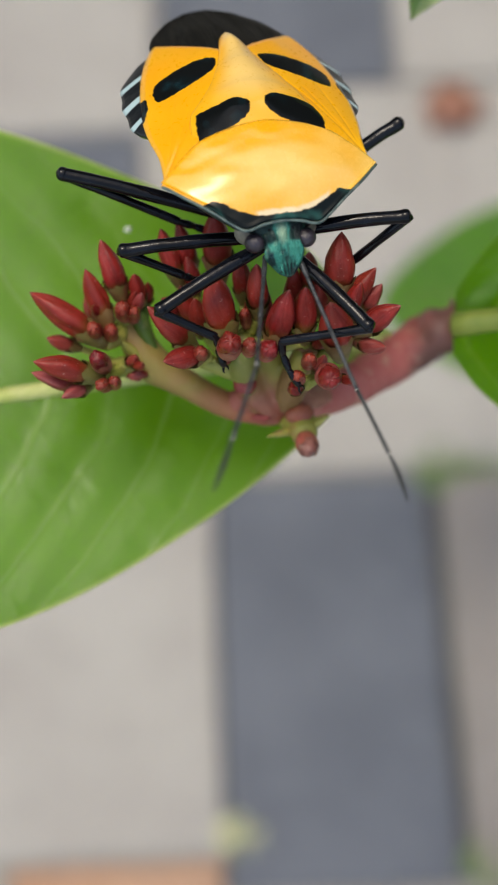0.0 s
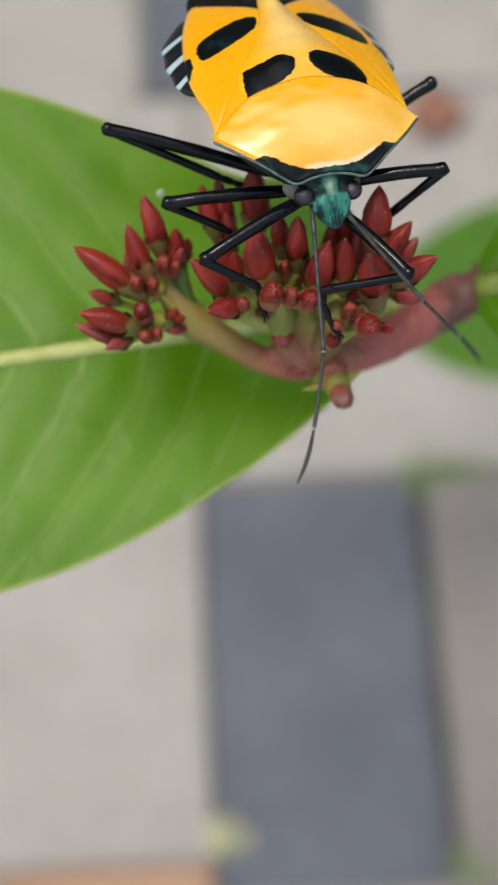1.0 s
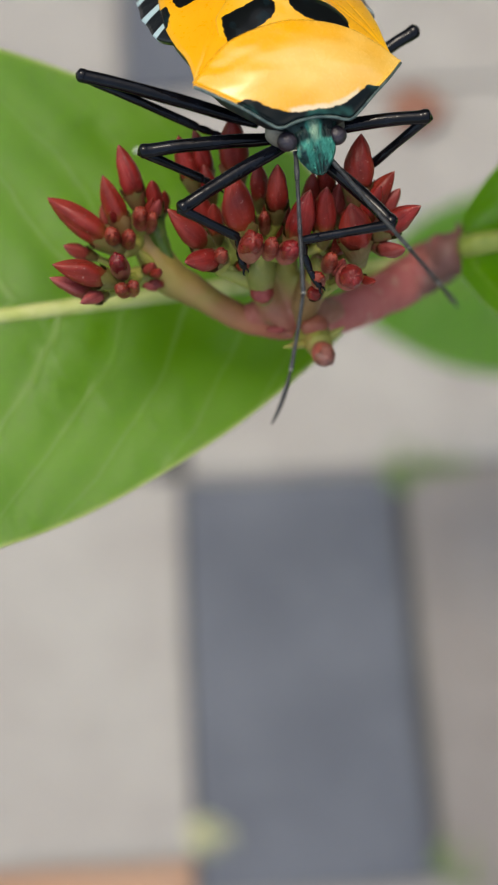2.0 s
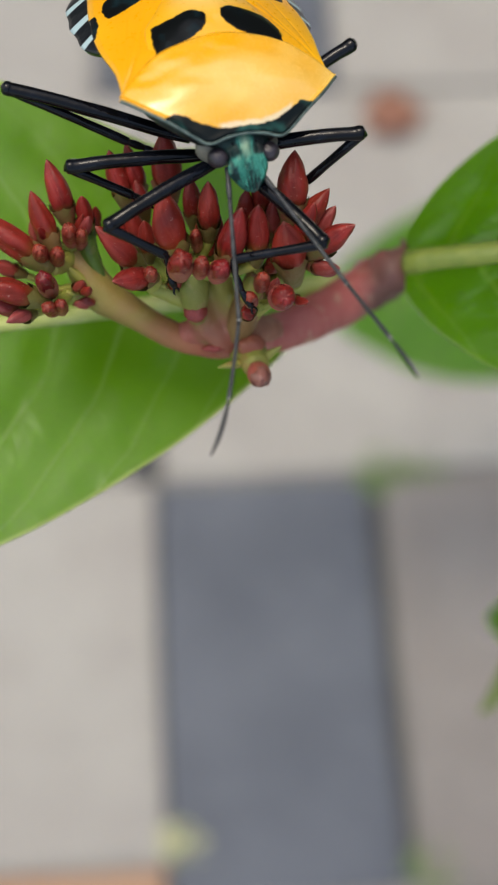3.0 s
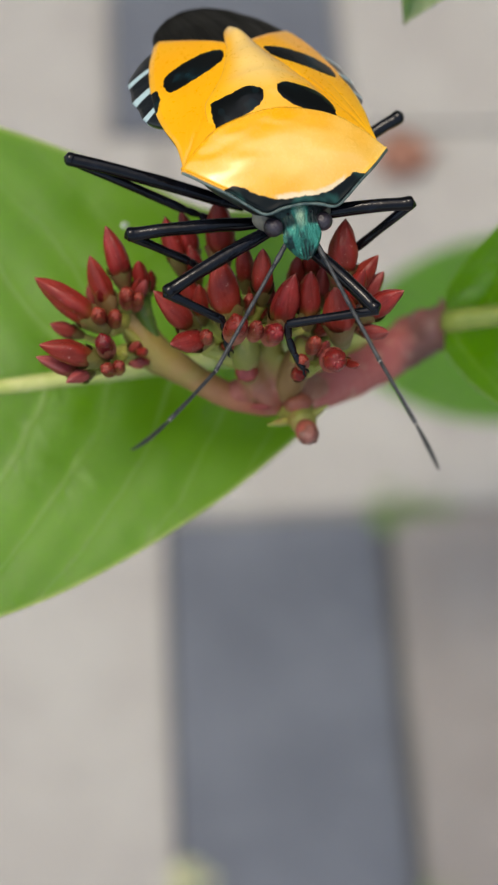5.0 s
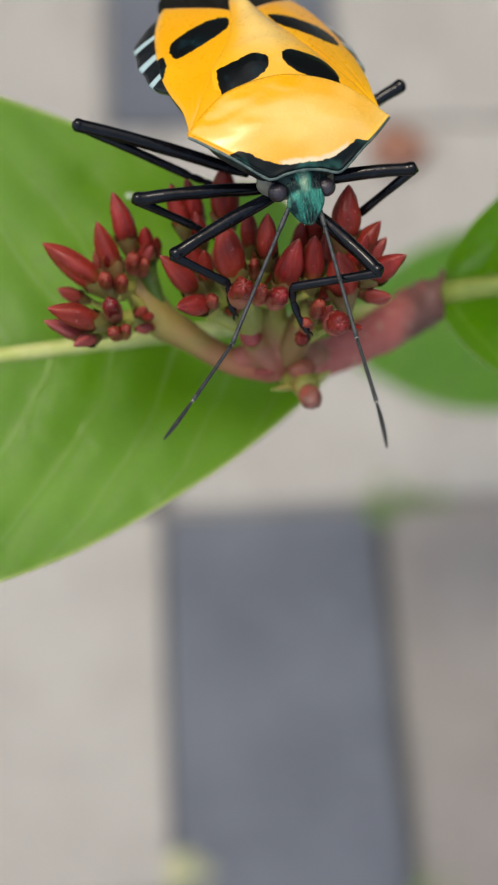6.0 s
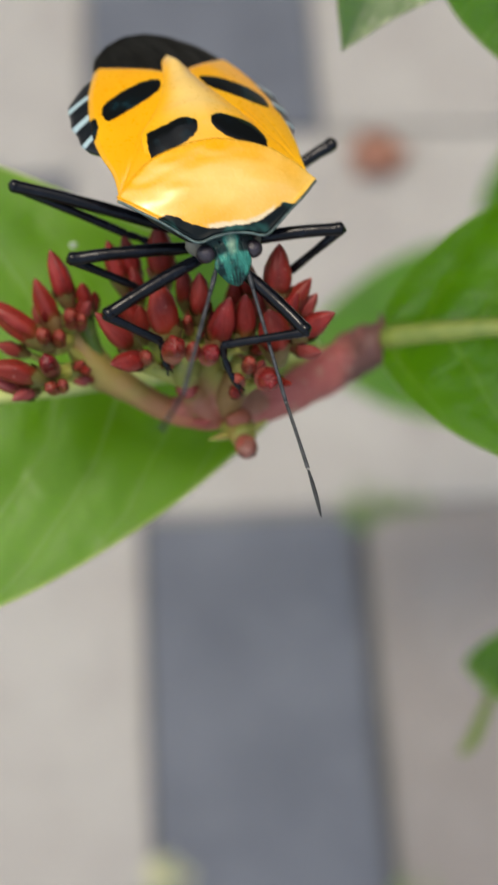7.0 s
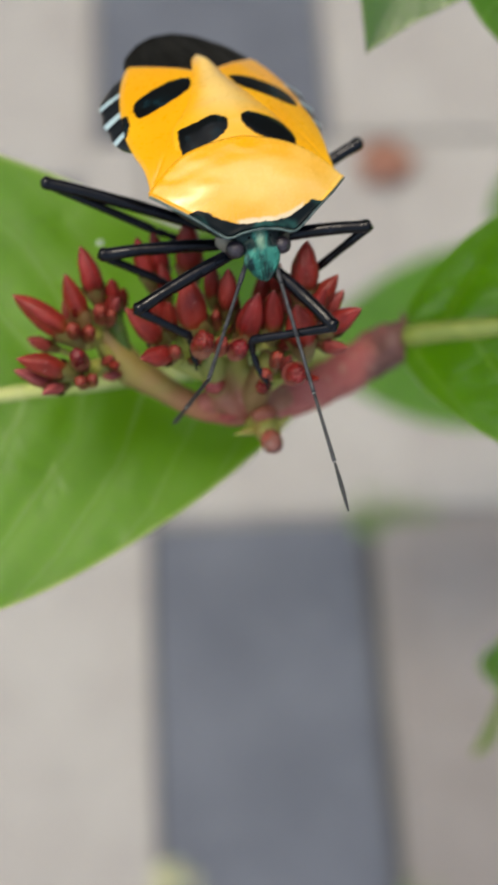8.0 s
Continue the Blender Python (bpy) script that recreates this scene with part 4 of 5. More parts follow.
SPOT_FRONT = rounded([(5.15, 4.0), (4.75, 5.1), (4.5, 5.4), (3.4, 5.9), (1.7, 6.2), (0.85, 6.0), (0.5, 5.3), (0.8, 4.4), (1.9, 3.6), (3.7, 3.0), (5.2, 2.1)], 1)
SPOT_BLUNT = rounded([(5.05, 3.8), (4.85, 5.3), (4.6, 5.5), (3.4, 5.75), (1.9, 6.1), (0.95, 5.9), (0.5, 5.2), (0.8, 4.4), (1.9, 3.6), (3.7, 3.0), (5.15, 2.1)], 1)
SPOT_REAR = rounded([(7.35, 9.1), (7.35, 10.6), (6.95, 11.4), (5.1, 12.3), (3.3, 12.9), (1.95, 12.9), (1.7, 12.2), (2.2, 10.9), (3.6, 9.95), (5.3, 9.25), (6.9, 8.75)], 1)
SPOT_SIDE = rounded([(7.9, 10.3), (7.85, 9.0), (8.4, 7.4), (9.3, 7.5), (9.3, 10.2)], 2)


def collar_front(x):
    """Where the yellow of the pronotum ends and its black front band begins."""
    return curve(abs(x), (0, 2.0, 3.5, 5.0, 5.8, 7.2, 8.4), (-3.95, -3.9, -3.3, -2.5, -2.7, -3.0, -3.0))


def build_pronotum():
    rows, spot, seam, warm = [], [], [], []
    ny, nx = 60, 110
    for i in range(ny + 1):
        t = i / ny
        r, s, e, w = [], [], [], []
        for j in range(nx + 1):
            x = 8.45 * (2 * j / nx - 1)
            y0, y1 = front_rim(x), rear_rim(x)
            y = y0 + (y1 - y0) * t
            z = dome(x, y) + 0.30
            z -= 0.22 * math.exp(-((1 - t) * (y1 - y0) / 0.22) ** 2)
            z += 0.18 * math.exp(-((y - y0) / 0.22) ** 2)
            z += 0.06 * noise.noise(Vector((x * 0.3, y * 0.42, 3.0))) + 0.07 * noise.noise(Vector((x * 0.5, y * 1.0, 7.0))) + 0.13 * math.exp(-(((abs(x) - 4.2) / 1.6) ** 2 + ((y + 1.0) / 0.8) ** 2))
            r.append(Vector((x, y, z)))
            s.append(collar_front(x) - y)
            e.append(2.0 - 1.0 * min(1.0, max(0.0, abs(x - 1.0) - 2.5)))
            # Cream centre of the plate, with part of its sky highlight put into the colour.
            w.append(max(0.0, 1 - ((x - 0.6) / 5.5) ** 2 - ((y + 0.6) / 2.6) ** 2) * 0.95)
        rows.append(r), spot.append(s), seam.append(e), warm.append(w)
    return sheet(rows, 0.35, (("spot", spot), ("seam", seam), ("warm", warm)))


def build_shield():
    """The triangular scutellum with its two front spots."""
    rows, spot, seam, warm = [], [], [], []
    ny, nx = 110, 70
    for i in range(ny + 1):
        y = 2.2 + (16.75 - 2.2) * i / ny
        narrow = curve(y, (2.2, 3.6, 7, 10, 12.5, 14.5, 16, 16.75), (5.6, 5.3, 3.8, 2.4, 1.5, 1.05, 0.62, 0.10))
        broad = curve(y, (2.2, 3.6, 5.6, 6.7, 8.2, 10, 12.5, 14.5, 16, 16.75), (5.6, 5.5, 5.2, 4.4, 3.3, 2.4, 1.5, 1.05, 0.62, 0.10))
        r, s, e, w = [], [], [], []
        for j in range(nx + 1):
            q = 2 * j / nx - 1
            half = broad if q < 0 else narrow
            x = q * half
            behind = y - rear_rim(x)
            z = dome(x, y) - 0.03 + 0.18 * min(1.0, max(0.0, behind / 1.8)) + 0.75 * (1 - q * q) ** 1.7 * min(1, half / 2) * min(1.0, max(0.0, behind / 4.0)) - 0.08 * max(0, abs(q) - 0.9) / 0.1
            z += 0.06 * noise.noise(Vector((x * 0.8, y * 0.5, 9.0))) - 0.16 * math.exp(-((y - 8.2) / 1.2) ** 2) * (1 - q * q) + 0.35 * math.exp(-((y - 14.6) / 1.6) ** 2) * (1 - q * q)
            r.append(Vector((x, y, z)))
            s.append(inside(abs(x), y, SPOT_FRONT if x > 0 else SPOT_BLUNT))
            e.append(max(0.0, (1 - abs(q)) * half) + 0.09)
            w.append((1 - q * q) ** 1.4 * min(1, max(0, (y - 4) / 4)) * 0.95)
        rows.append(r), spot.append(s), seam.append(e), warm.append(w)
    return sheet(rows, 0.3, (("spot", spot), ("seam", seam), ("warm", warm)))


def build_wing(sign):
    """The leathery half of one forewing."""
    rows, spot, seam, warm = [], [], [], []
    ny, nx = 120, 60
    for i in range(ny + 1):
        t = i / ny
        r, s, e, w = [], [], [], []
        for j in range(nx + 1):
            q = j / nx
            end = 13.9 + 4.2 * q ** 0.9
            y = 0.6 + (end - 0.6) * t
            inner = max(0.25, curve(y, (0, 4, 7, 10, 13, 15), (5.2, 4.85, 3.45, 2.05, 1.05, 0.45)))
            x = inner + (flank(y) - inner) * q
            z = dome(x, y) + 0.03 * (1 - q) - 0.25 * max(0, q - 0.93) / 0.07 - 0.12 * max(0, t - 0.97) / 0.03
            clav = abs((x - 7.5) + (y - 1.5) * 0.62) * 0.85 if y < 9 else 1.0
            clav2 = min(abs((x - 7.4) + (y - 1.5) * 0.46) * 0.9 if y < 8 else 1.0, abs((x - 7.6) + (y - 1.5) * 0.24) * 0.95 + 0.02 if y < 9.5 else 1.0)
            z -= 0.045 * math.exp(-(clav / 0.12) ** 2) + 0.03 * math.exp(-(clav2 / 0.12) ** 2)
            z += 0.04 * noise.noise(Vector((x * 0.6, y * 0.35, 5.0 * sign)))
            r.append(Vector((sign * x, y, z)))
            s.append(max(inside(x, y, SPOT_REAR), inside(x, y, SPOT_SIDE)))
            e.append(min(1.0, clav + 0.06, clav2 + 0.07))
            w.append(max(0.0, 0.5 - abs(q - 0.97) * 6))
        if sign < 0:
            r, s, e, w = r[::-1], s[::-1], e[::-1], w[::-1]
        rows.append(r), spot.append(s), seam.append(e), warm.append(w)
    return sheet(rows, 0.22, (("spot", spot), ("seam", seam), ("warm", warm)))


def build_membrane():
    rows = []
    for i in range(41):
        t = i / 40
        y = 13.2 + 10.5 * t
        half = curve(y, (13.2, 16, 17.8, 19.5, 21, 22.3, 23.3, 23.7), (5.2, 6.0, 6.05, 5.5, 4.5, 3.2, 1.7, 0.2))
        rows.append([Vector((q * half - 0.5 * t, y, dome(q * half, y) - 0.22 + 0.03 * math.sin(q * half * 3.1 + 0.6 * math.sin(y * 0.6)) + 0.15 * noise.noise(Vector((q * 2, y * 0.2, 1.0))))) for q in [2 * k / 48 - 1 for k in range(49)]])
    return sheet(rows, 0.12)


def build_edge(sign):
    """The banded rim of the abdomen that shows beside the wing."""
    rows, spot = [], []
    for i in range(61):
        y = 5.7 + 11.5 * i / 60
        out = flank(y) - 0.6 + curve(y, (5.7, 7.0, 8.8, 11.7, 14.5, 16.2, 17.2), (0.3, 1.2, 1.6, 2.1, 2.2, 1.3, 0.3))
        inn = flank(y) - 0.8
        row = []
        band = []
        for k in range(9):
            q = k / 8
            x = inn + (out - inn) * q
            scal = 0.07 * math.sin((y - 4.6) / 12.6 * 2 * math.pi * 4.5) * q
            row.append(Vector((sign * (x + scal), y, dome(x, y) - 0.30 - 0.25 * q * q)))
            band.append(max(0.34 - abs(y - 14.2 + 0.9 * q), 0.40 - abs(y - 11.3 + 0.9 * q), 0.30 - abs(y - 8.6 + 0.9 * q)))
        if sign < 0:
            row, band = row[::-1], band[::-1]
        rows.append(row), spot.append(band)
    return sheet(rows, 0.7, (("spot", spot),))


def build_belly():
    """Thorax and abdomen below the wings."""
    bm = bmesh.new()
    rings = []
    for i in range(33):
        y = -4.0 + 26.0 * i / 32
        half = curve(y, (-4.0, -3, 0, 5, 10, 14, 17.5, 20.5, 22), (2.2, 4.2, 6.7, 7.7, 8.2, 7.5, 5.8, 3.2, 0.6))
        deep = curve(y, (-4.0, 0, 5, 11, 17, 22), (1.8, 4.2, 5.2, 5.0, 3.2, 0.6))
        ring = []
        for k in range(29):
            a = math.pi * k / 28
            x = half * math.cos(a)
            ring.append(bm.verts.new((x, y, dome(x, y) - 0.75 - deep * math.sin(a) ** 0.8)))
        rings.append(ring)
    for a, b in zip(rings, rings[1:]):
        for k in range(28):
            bm.faces.new((a[k], b[k], b[k + 1], a[k + 1]))
        bm.faces.new((a[0], a[-1], b[-1], b[0]))
    bm.faces.new(rings[0])
    bm.faces.new(rings[-1][::-1])
    return bm


def build_head():
    """Sloping head with a ridged snout between two side lobes."""
    bm = bmesh.new()
    seam, warm = bm.verts.layers.float.new("seam"), bm.verts.layers.float.new("warm")
    rings = []
    for i in range(49):
        t = i / 48
        y = -3.3 - 3.6 * t
        half = curve(t, (0, 0.2, 0.36, 0.5, 0.62, 0.78, 0.9, 0.97, 1), (2.3, 2.0, 1.55, 1.42, 1.58, 1.18, 0.70, 0.36, 0.08))
        top = curve(t, (0, 0.25, 0.5, 0.75, 1), (-0.75, -1.35, -2.05, -2.95, -4.2))
        deep = curve(t, (0, 0.5, 0.85, 1), (2.2, 2.0, 1.2, 0.15))
        ring = []
        for k in range(40):
            a = 2 * math.pi * k / 40
            x = half * math.cos(a)
            up = math.sin(a)
            z = top - deep * 0.35 + (deep * 0.35 * up if up > 0 else deep * 0.65 * up)
            groove = 1.0
            if up > 0 and t > 0.35:
                lobe = abs(abs(x) - 0.36 * (1 - 0.5 * (t - 0.35)))
                groove = min(lobe, abs(x) + 0.03 if t > 0.72 else 1.0)
                z -= 0.34 * math.exp(-(groove / 0.10) ** 2)
                z += 0.16 * noise.noise(Vector((x * 2.6, y * 1.8, 2.0)))
                z += 0.2 * math.exp(-((abs(x) - half * 0.9) / 0.14) ** 2)
            v = bm.verts.new((x + 0.36 * t * t, y, z))
            rear = max((t - 0.45) / 0.10, (0.66 - abs(x)) / 0.12)
            v[seam] = min(groove, max(0.0, min(1.0, rear)) * 0.16) if up > 0 else groove
            v[warm] = max(0.0, 1 - (x / 0.42) ** 2 - ((t - 0.32) / 0.26) ** 2) if up > 0 else 0.0
            ring.append(v)
        rings.append(ring)
    for a, b in zip(rings, rings[1:]):
        for k in range(40):
            bm.faces.new((a[k], b[k], b[(k + 1) % 40], a[(k + 1) % 40]))
    bm.faces.new(rings[0])
    bm.faces.new(rings[-1][::-1])
    return bm


CORE = (0.0, 4.0, -2.0)


def shell(name, bm, material, label="", parent=None):
    """A piece of the body, built in the bug's space and hung on the swaying body."""
    bmesh.ops.translate(bm, vec=-Vector(CORE), verts=bm.verts)
    return part(name, bm, material, parent or body, label)


body = None
body = shell("body", build_belly(), BELLY, "dark glossy underside", bug)
body.location = Vector(CORE) * MM
shell("membrane", build_membrane(), MEMBRANE, "sooty black wing membrane at the tail")
for sign in (-1, 1):
    shell("abdomen_edge", build_edge(sign), EDGE, "black rim with pale blue bands")
    shell("forewing", build_wing(sign), YELLOW, "orange-yellow forewing with black spots")
shell("scutellum", build_shield(), SCUTUM, "pale yellow triangular shield with two black spots")
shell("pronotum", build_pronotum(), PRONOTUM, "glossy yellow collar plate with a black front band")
rim = [(x, front_rim(x) - 0.05, dome(x, front_rim(x)) + 0.22, 0.12) for x in [8.45 * (2 * k / 28 - 1) for k in range(29)]]
shell("collar_rim", tube(rim, 8, 3), COLLAR_EDGE, "thin grey-green rim")
shell("throat", ball((0, -3.0, -2.9), (3.3, 1.4, 1.9), 24, 14, 0.1), CHEEK, "grey-brown throat behind the head")
shell("head", build_head(), TEAL, "metallic blue-green ridged head")
for sign in (-1, 1):
    shell("eye", ball((sign * 2.03, -4.6, -2.6), (0.80, 0.78, 0.76), 24, 16), EYE, "dull dark grey round eye")
    shell("ocellus", ball((sign * 0.92, -4.35, -1.62), (0.12, 0.12, 0.10), 12, 8), BLACK)


def leg(points, tarsus):
    """One leg: coxa stub and femur, tibia and a jointed foot, points in mm on the body: hip, knee, ankle."""
    hip, knee, ankle = (Vector(p) for p in points)
    to = (knee - hip).normalized()
    bow = Vector((0, 0, 0.15))
    femur = part("femur", tube([(*(hip - to * 2.4), 0.42), (*hip, 0.52), (*(hip.lerp(knee, 0.3) + bow), 0.57), (*(hip.lerp(knee, 0.7) + bow), 0.54), (*(knee - to * 0.8), 0.56), (*(knee - to * 0.3), 0.59), (*knee, 0.52), (*(knee + to * 0.16), 0.28)], 24, 6, 0.06), BLACK, bug)
    fall = (ankle - knee).normalized()
    part("tibia", tube([(*(knee - fall * 0.1), 0.40), (*knee.lerp(ankle, 0.15), 0.41), (*knee.lerp(ankle, 0.5), 0.36), (*knee.lerp(ankle, 0.9), 0.38), (*ankle, 0.34)], 24, 6, 0.06), BLACK, femur)
    a = Vector(ankle)
    for k, q in enumerate(tarsus):
        b = Vector(q)
        m = a.lerp(b, 0.5)
        part("tarsus", tube([(*a, 0.24), (*m, 0.33), (*b, 0.26)], 10, 4, 0.08), BLACK, femur)
        a = b
    last = (Vector(tarsus[-1]) - Vector(tarsus[-2] if len(tarsus) > 1 else ankle)).normalized()
    sidew = last.cross(Vector((0, 0, 1))).normalized()
    for s in (-1, 1):
        part("claw", tube([(*a, 0.13), (*(a + last * 0.4 + sidew * s * 0.28), 0.09), (*(a + last * 0.65 + sidew * s * 0.22), 0.03)], 6, 3), BLACK, femur)


leg([(-2.2, -3.4, -4.5), (-10.5, -6.0, -6.9), (-6.1, -7.7, -9.1)], [(-5.8, -7.8, -10.3), (-5.7, -8.0, -11.3), (-5.4, -8.4, -12.1)])
leg([(1.3, -5.2, -4.7), (4.8, -11.9, -5.2), (-1.4, -9.8, -8.1)], [(-1.2, -10.1, -9.5), (-0.8, -10.9, -10.6), (-0.1, -11.8, -11.6)])
leg([(-2.4, -1.1, -5.5), (-12.2, 0.1, -6.4), (-7.2, -1.1, -9.1)], [(-6.4, -1.0, -9.8), (-5.7, -1.0, -10.4)])
leg([(2.4, -2.4, -3.9), (9.9, -4.2, -2.0), (6.4, -3.6, -7.2)], [(5.9, -3.5, -8.2), (5.4, -3.3, -9.1)])
leg([(-4.0, 3.0, -6.5), (-15.7, 7.1, -4.2), (-6.5, 3.6, -7.9)], [(-5.2, 3.5, -8.6), (-4.1, 3.4, -9.3)])
leg([(7.0, 5.0, -5.5), (12.7, 6.1, -2.2), (10.7, 7.1, -5.1)], [(10.2, 7.6, -6.2), (9.7, 8.0, -7.2)])

FIRST, SECOND = 11.2, 11.3


def feeler(name):
    """One antenna: a lower half of three segments and a lash of two, which bends on it."""
    low = part(name, tube([(0, -1.1, -0.05, 0.22), (0, -0.3, 0, 0.19), (0, 0.8, 0.05, 0.22), (0, 1.5, 0.02, 0.175)], 10, 4), FEELER, bug)
    part("segment", tube([(0, 1.5, 0.02, 0.17), (0, 3.5, 0.03, 0.16), (0, 6.0, 0.0, 0.18)], 10, 5), FEELER, low)
    part("segment", tube([(0, 6.2, 0, 0.155), (0, 9.0, 0.0, 0.165), (0, FIRST, 0, 0.18)], 10, 5), FEELER, low)
    part("joint", ball((0, 6.1, 0), (0.17, 0.15, 0.17), 10, 8), FEELER, low)
    part("joint", ball((0, FIRST + 0.05, 0), (0.185, 0.17, 0.185), 10, 8), JOINT, low)
    bm = tube([(0, 0, 0, 0.15), (0, 3.2, 0.05, 0.15), (0, 6.4, 0, 0.17)], 10, 5)
    tube([(0, 6.6, -0.02, 0.109), (0, 8.2, -0.14, 0.17), (0, 9.8, -0.42, 0.155), (0, SECOND - 0.15, -0.8, 0.065)], 10, 5, bm=bm)
    dark = len(bm.faces)
    tube([(0, 6.34, 0, 0.109), (0, 6.5, -0.01, 0.126), (0, 6.64, -0.03, 0.109)], 10, 3, bm=bm)
    for k, f in enumerate(bm.faces):
        f.material_index = int(k >= dark)
    lash = part("lash", bm, (FEELER, JOINT), low)
    lash.location = (0, FIRST * MM, 0)
    return low, lash


antennae = [feeler("antenna"), feeler("antenna")]

# ---- small things on the paving ----
tuft = random.Random(4)


def weed(name, x, y, size, count, material, label, category):
    """A low tuft of many small blades and lumps."""
    bm = bmesh.new()
    for _ in range(count):
        a, r = tuft.uniform(0, 6.283), size * math.sqrt(tuft.random())
        px_, py_ = r * math.cos(a), r * math.sin(a) * 0.8
        h = tuft.uniform(0.08, 0.3) * size * (1 - 0.5 * r / size)
        lean = Vector((tuft.uniform(-1, 1), tuft.uniform(-1, 1), 0)) * size * 0.3
        w = tuft.uniform(0.06, 0.12) * size
        s = Vector((math.cos(a + 1.5), math.sin(a + 1.5), 0)) * w
        b = Vector((px_, py_, -1.0))
        quad = [bm.verts.new(p) for p in (b - s, b + s, b + lean * 0.5 + s * 1.3 + Vector((0, 0, h * 0.7)), b + lean + Vector((0, 0, h)), b + lean * 0.5 - s * 1.3 + Vector((0, 0, h * 0.7)))]
        bm.faces.new(quad)
    bmesh.ops.scale(bm, vec=(MM, MM, MM), verts=bm.verts)
    ob = tagged(finish(name, bm, material), label, category, kind="stuff")
    ob.location = (x * MM, y * MM, 0)
    return ob


weed("moss", 100, 199, 16, 110, MOSS, "soft green moss in a paving joint", "moss")
weed("moss", 121, 201, 13, 60, MOSS, "soft green moss in a paving joint", "moss")
weed("moss", 113, 4, 13, 90, MOSS, "soft green moss in a paving joint", "moss")
weed("weed", -4, 17, 12, 220, WEED, "pale yellow-green weed growing in a paving joint", "weed")

fleck = ball((0, 0, 0), (0.36, 0.32, 0.2), 12, 8, 0.5, 2.0)
bmesh.ops.scale(fleck, vec=(MM, MM, MM), verts=fleck.verts)
speck = tagged(finish("seed_husk", fleck, HUSK), "tiny whitish husk lying on the broad green leaf", "husk")
speck.location = Vector((-11.6, 58.2, 511.7)) * MM

petal = ball((0, 0, 6), (13.5, 13, 6), 28, 16, 0.6, 2.6)
bmesh.ops.scale(petal, vec=(MM, MM, MM), verts=petal.verts)
dry = tagged(finish("dry_flower", petal, DRY), "crumpled orange-brown dry flower lying on the paving", "flower")
dry.location = (0.117, 0.413, 0.0)

# ---- paving blocks ----
for x0, y0, x1, y1, kind in (
        # The narrow SLATE block from x = -215 stands in for a joint's shadow.
        (-55, -102, 54, 100, SLATE), (-80, 341, 58, 545, SLATE), (-215, 268, -92, 310, SLATE),
        (-280, -84, -57.5, 102, CONCRETE), (63, -102, 200, 100, CONCRETE_WARM), (-158, -290, -58, -87, TERRACOTTA),
        (-55, -305, 54, -105, CONCRETE), (63, -305, 200, -105, CONCRETE_WARM), (-280, -290, -161, -87, CONCRETE),
        (-51, 104, 200, 338, CONCRETE), (-70, 103, -53, 128, DARK_FILL), (-66, 131, -54, 265, CONCRETE), (-89, 268, -54, 338, CONCRETE), (-280, 105, -69, 265, CONCRETE), (-280, 268, -218, 310, CONCRETE), (-280, 313, -83, 545, CONCRETE), (61, 341, 260, 545, CONCRETE)):
    paver(x0, y0, x1, y1, kind)
# Dark sunk strips along both long sides of the slate block.
for x0, x1 in ((54.6, 60.5), (-57.0, -55.3)):
    tagged(paver(x0, -100, x1, 99, DARK_FILL, -2.5), "dark strip filling a paving joint").name = "joint_filling"
lay = random.Random(5)
for row in range(-5, 6):
    shift_x = lay.choice((0, 60, 110))
    for col_ in range(-6, 7):
        x0, y0 = col_ * 183 + shift_x - 60, row * 205 - 102
        if -283 - 181 < x0 < 262 and -308 - 203 < y0 < 548:
            continue
        paver(x0, y0, x0 + 180, y0 + 202, lay.choice((CONCRETE, CONCRETE, CONCRETE_WARM, SLATE)))


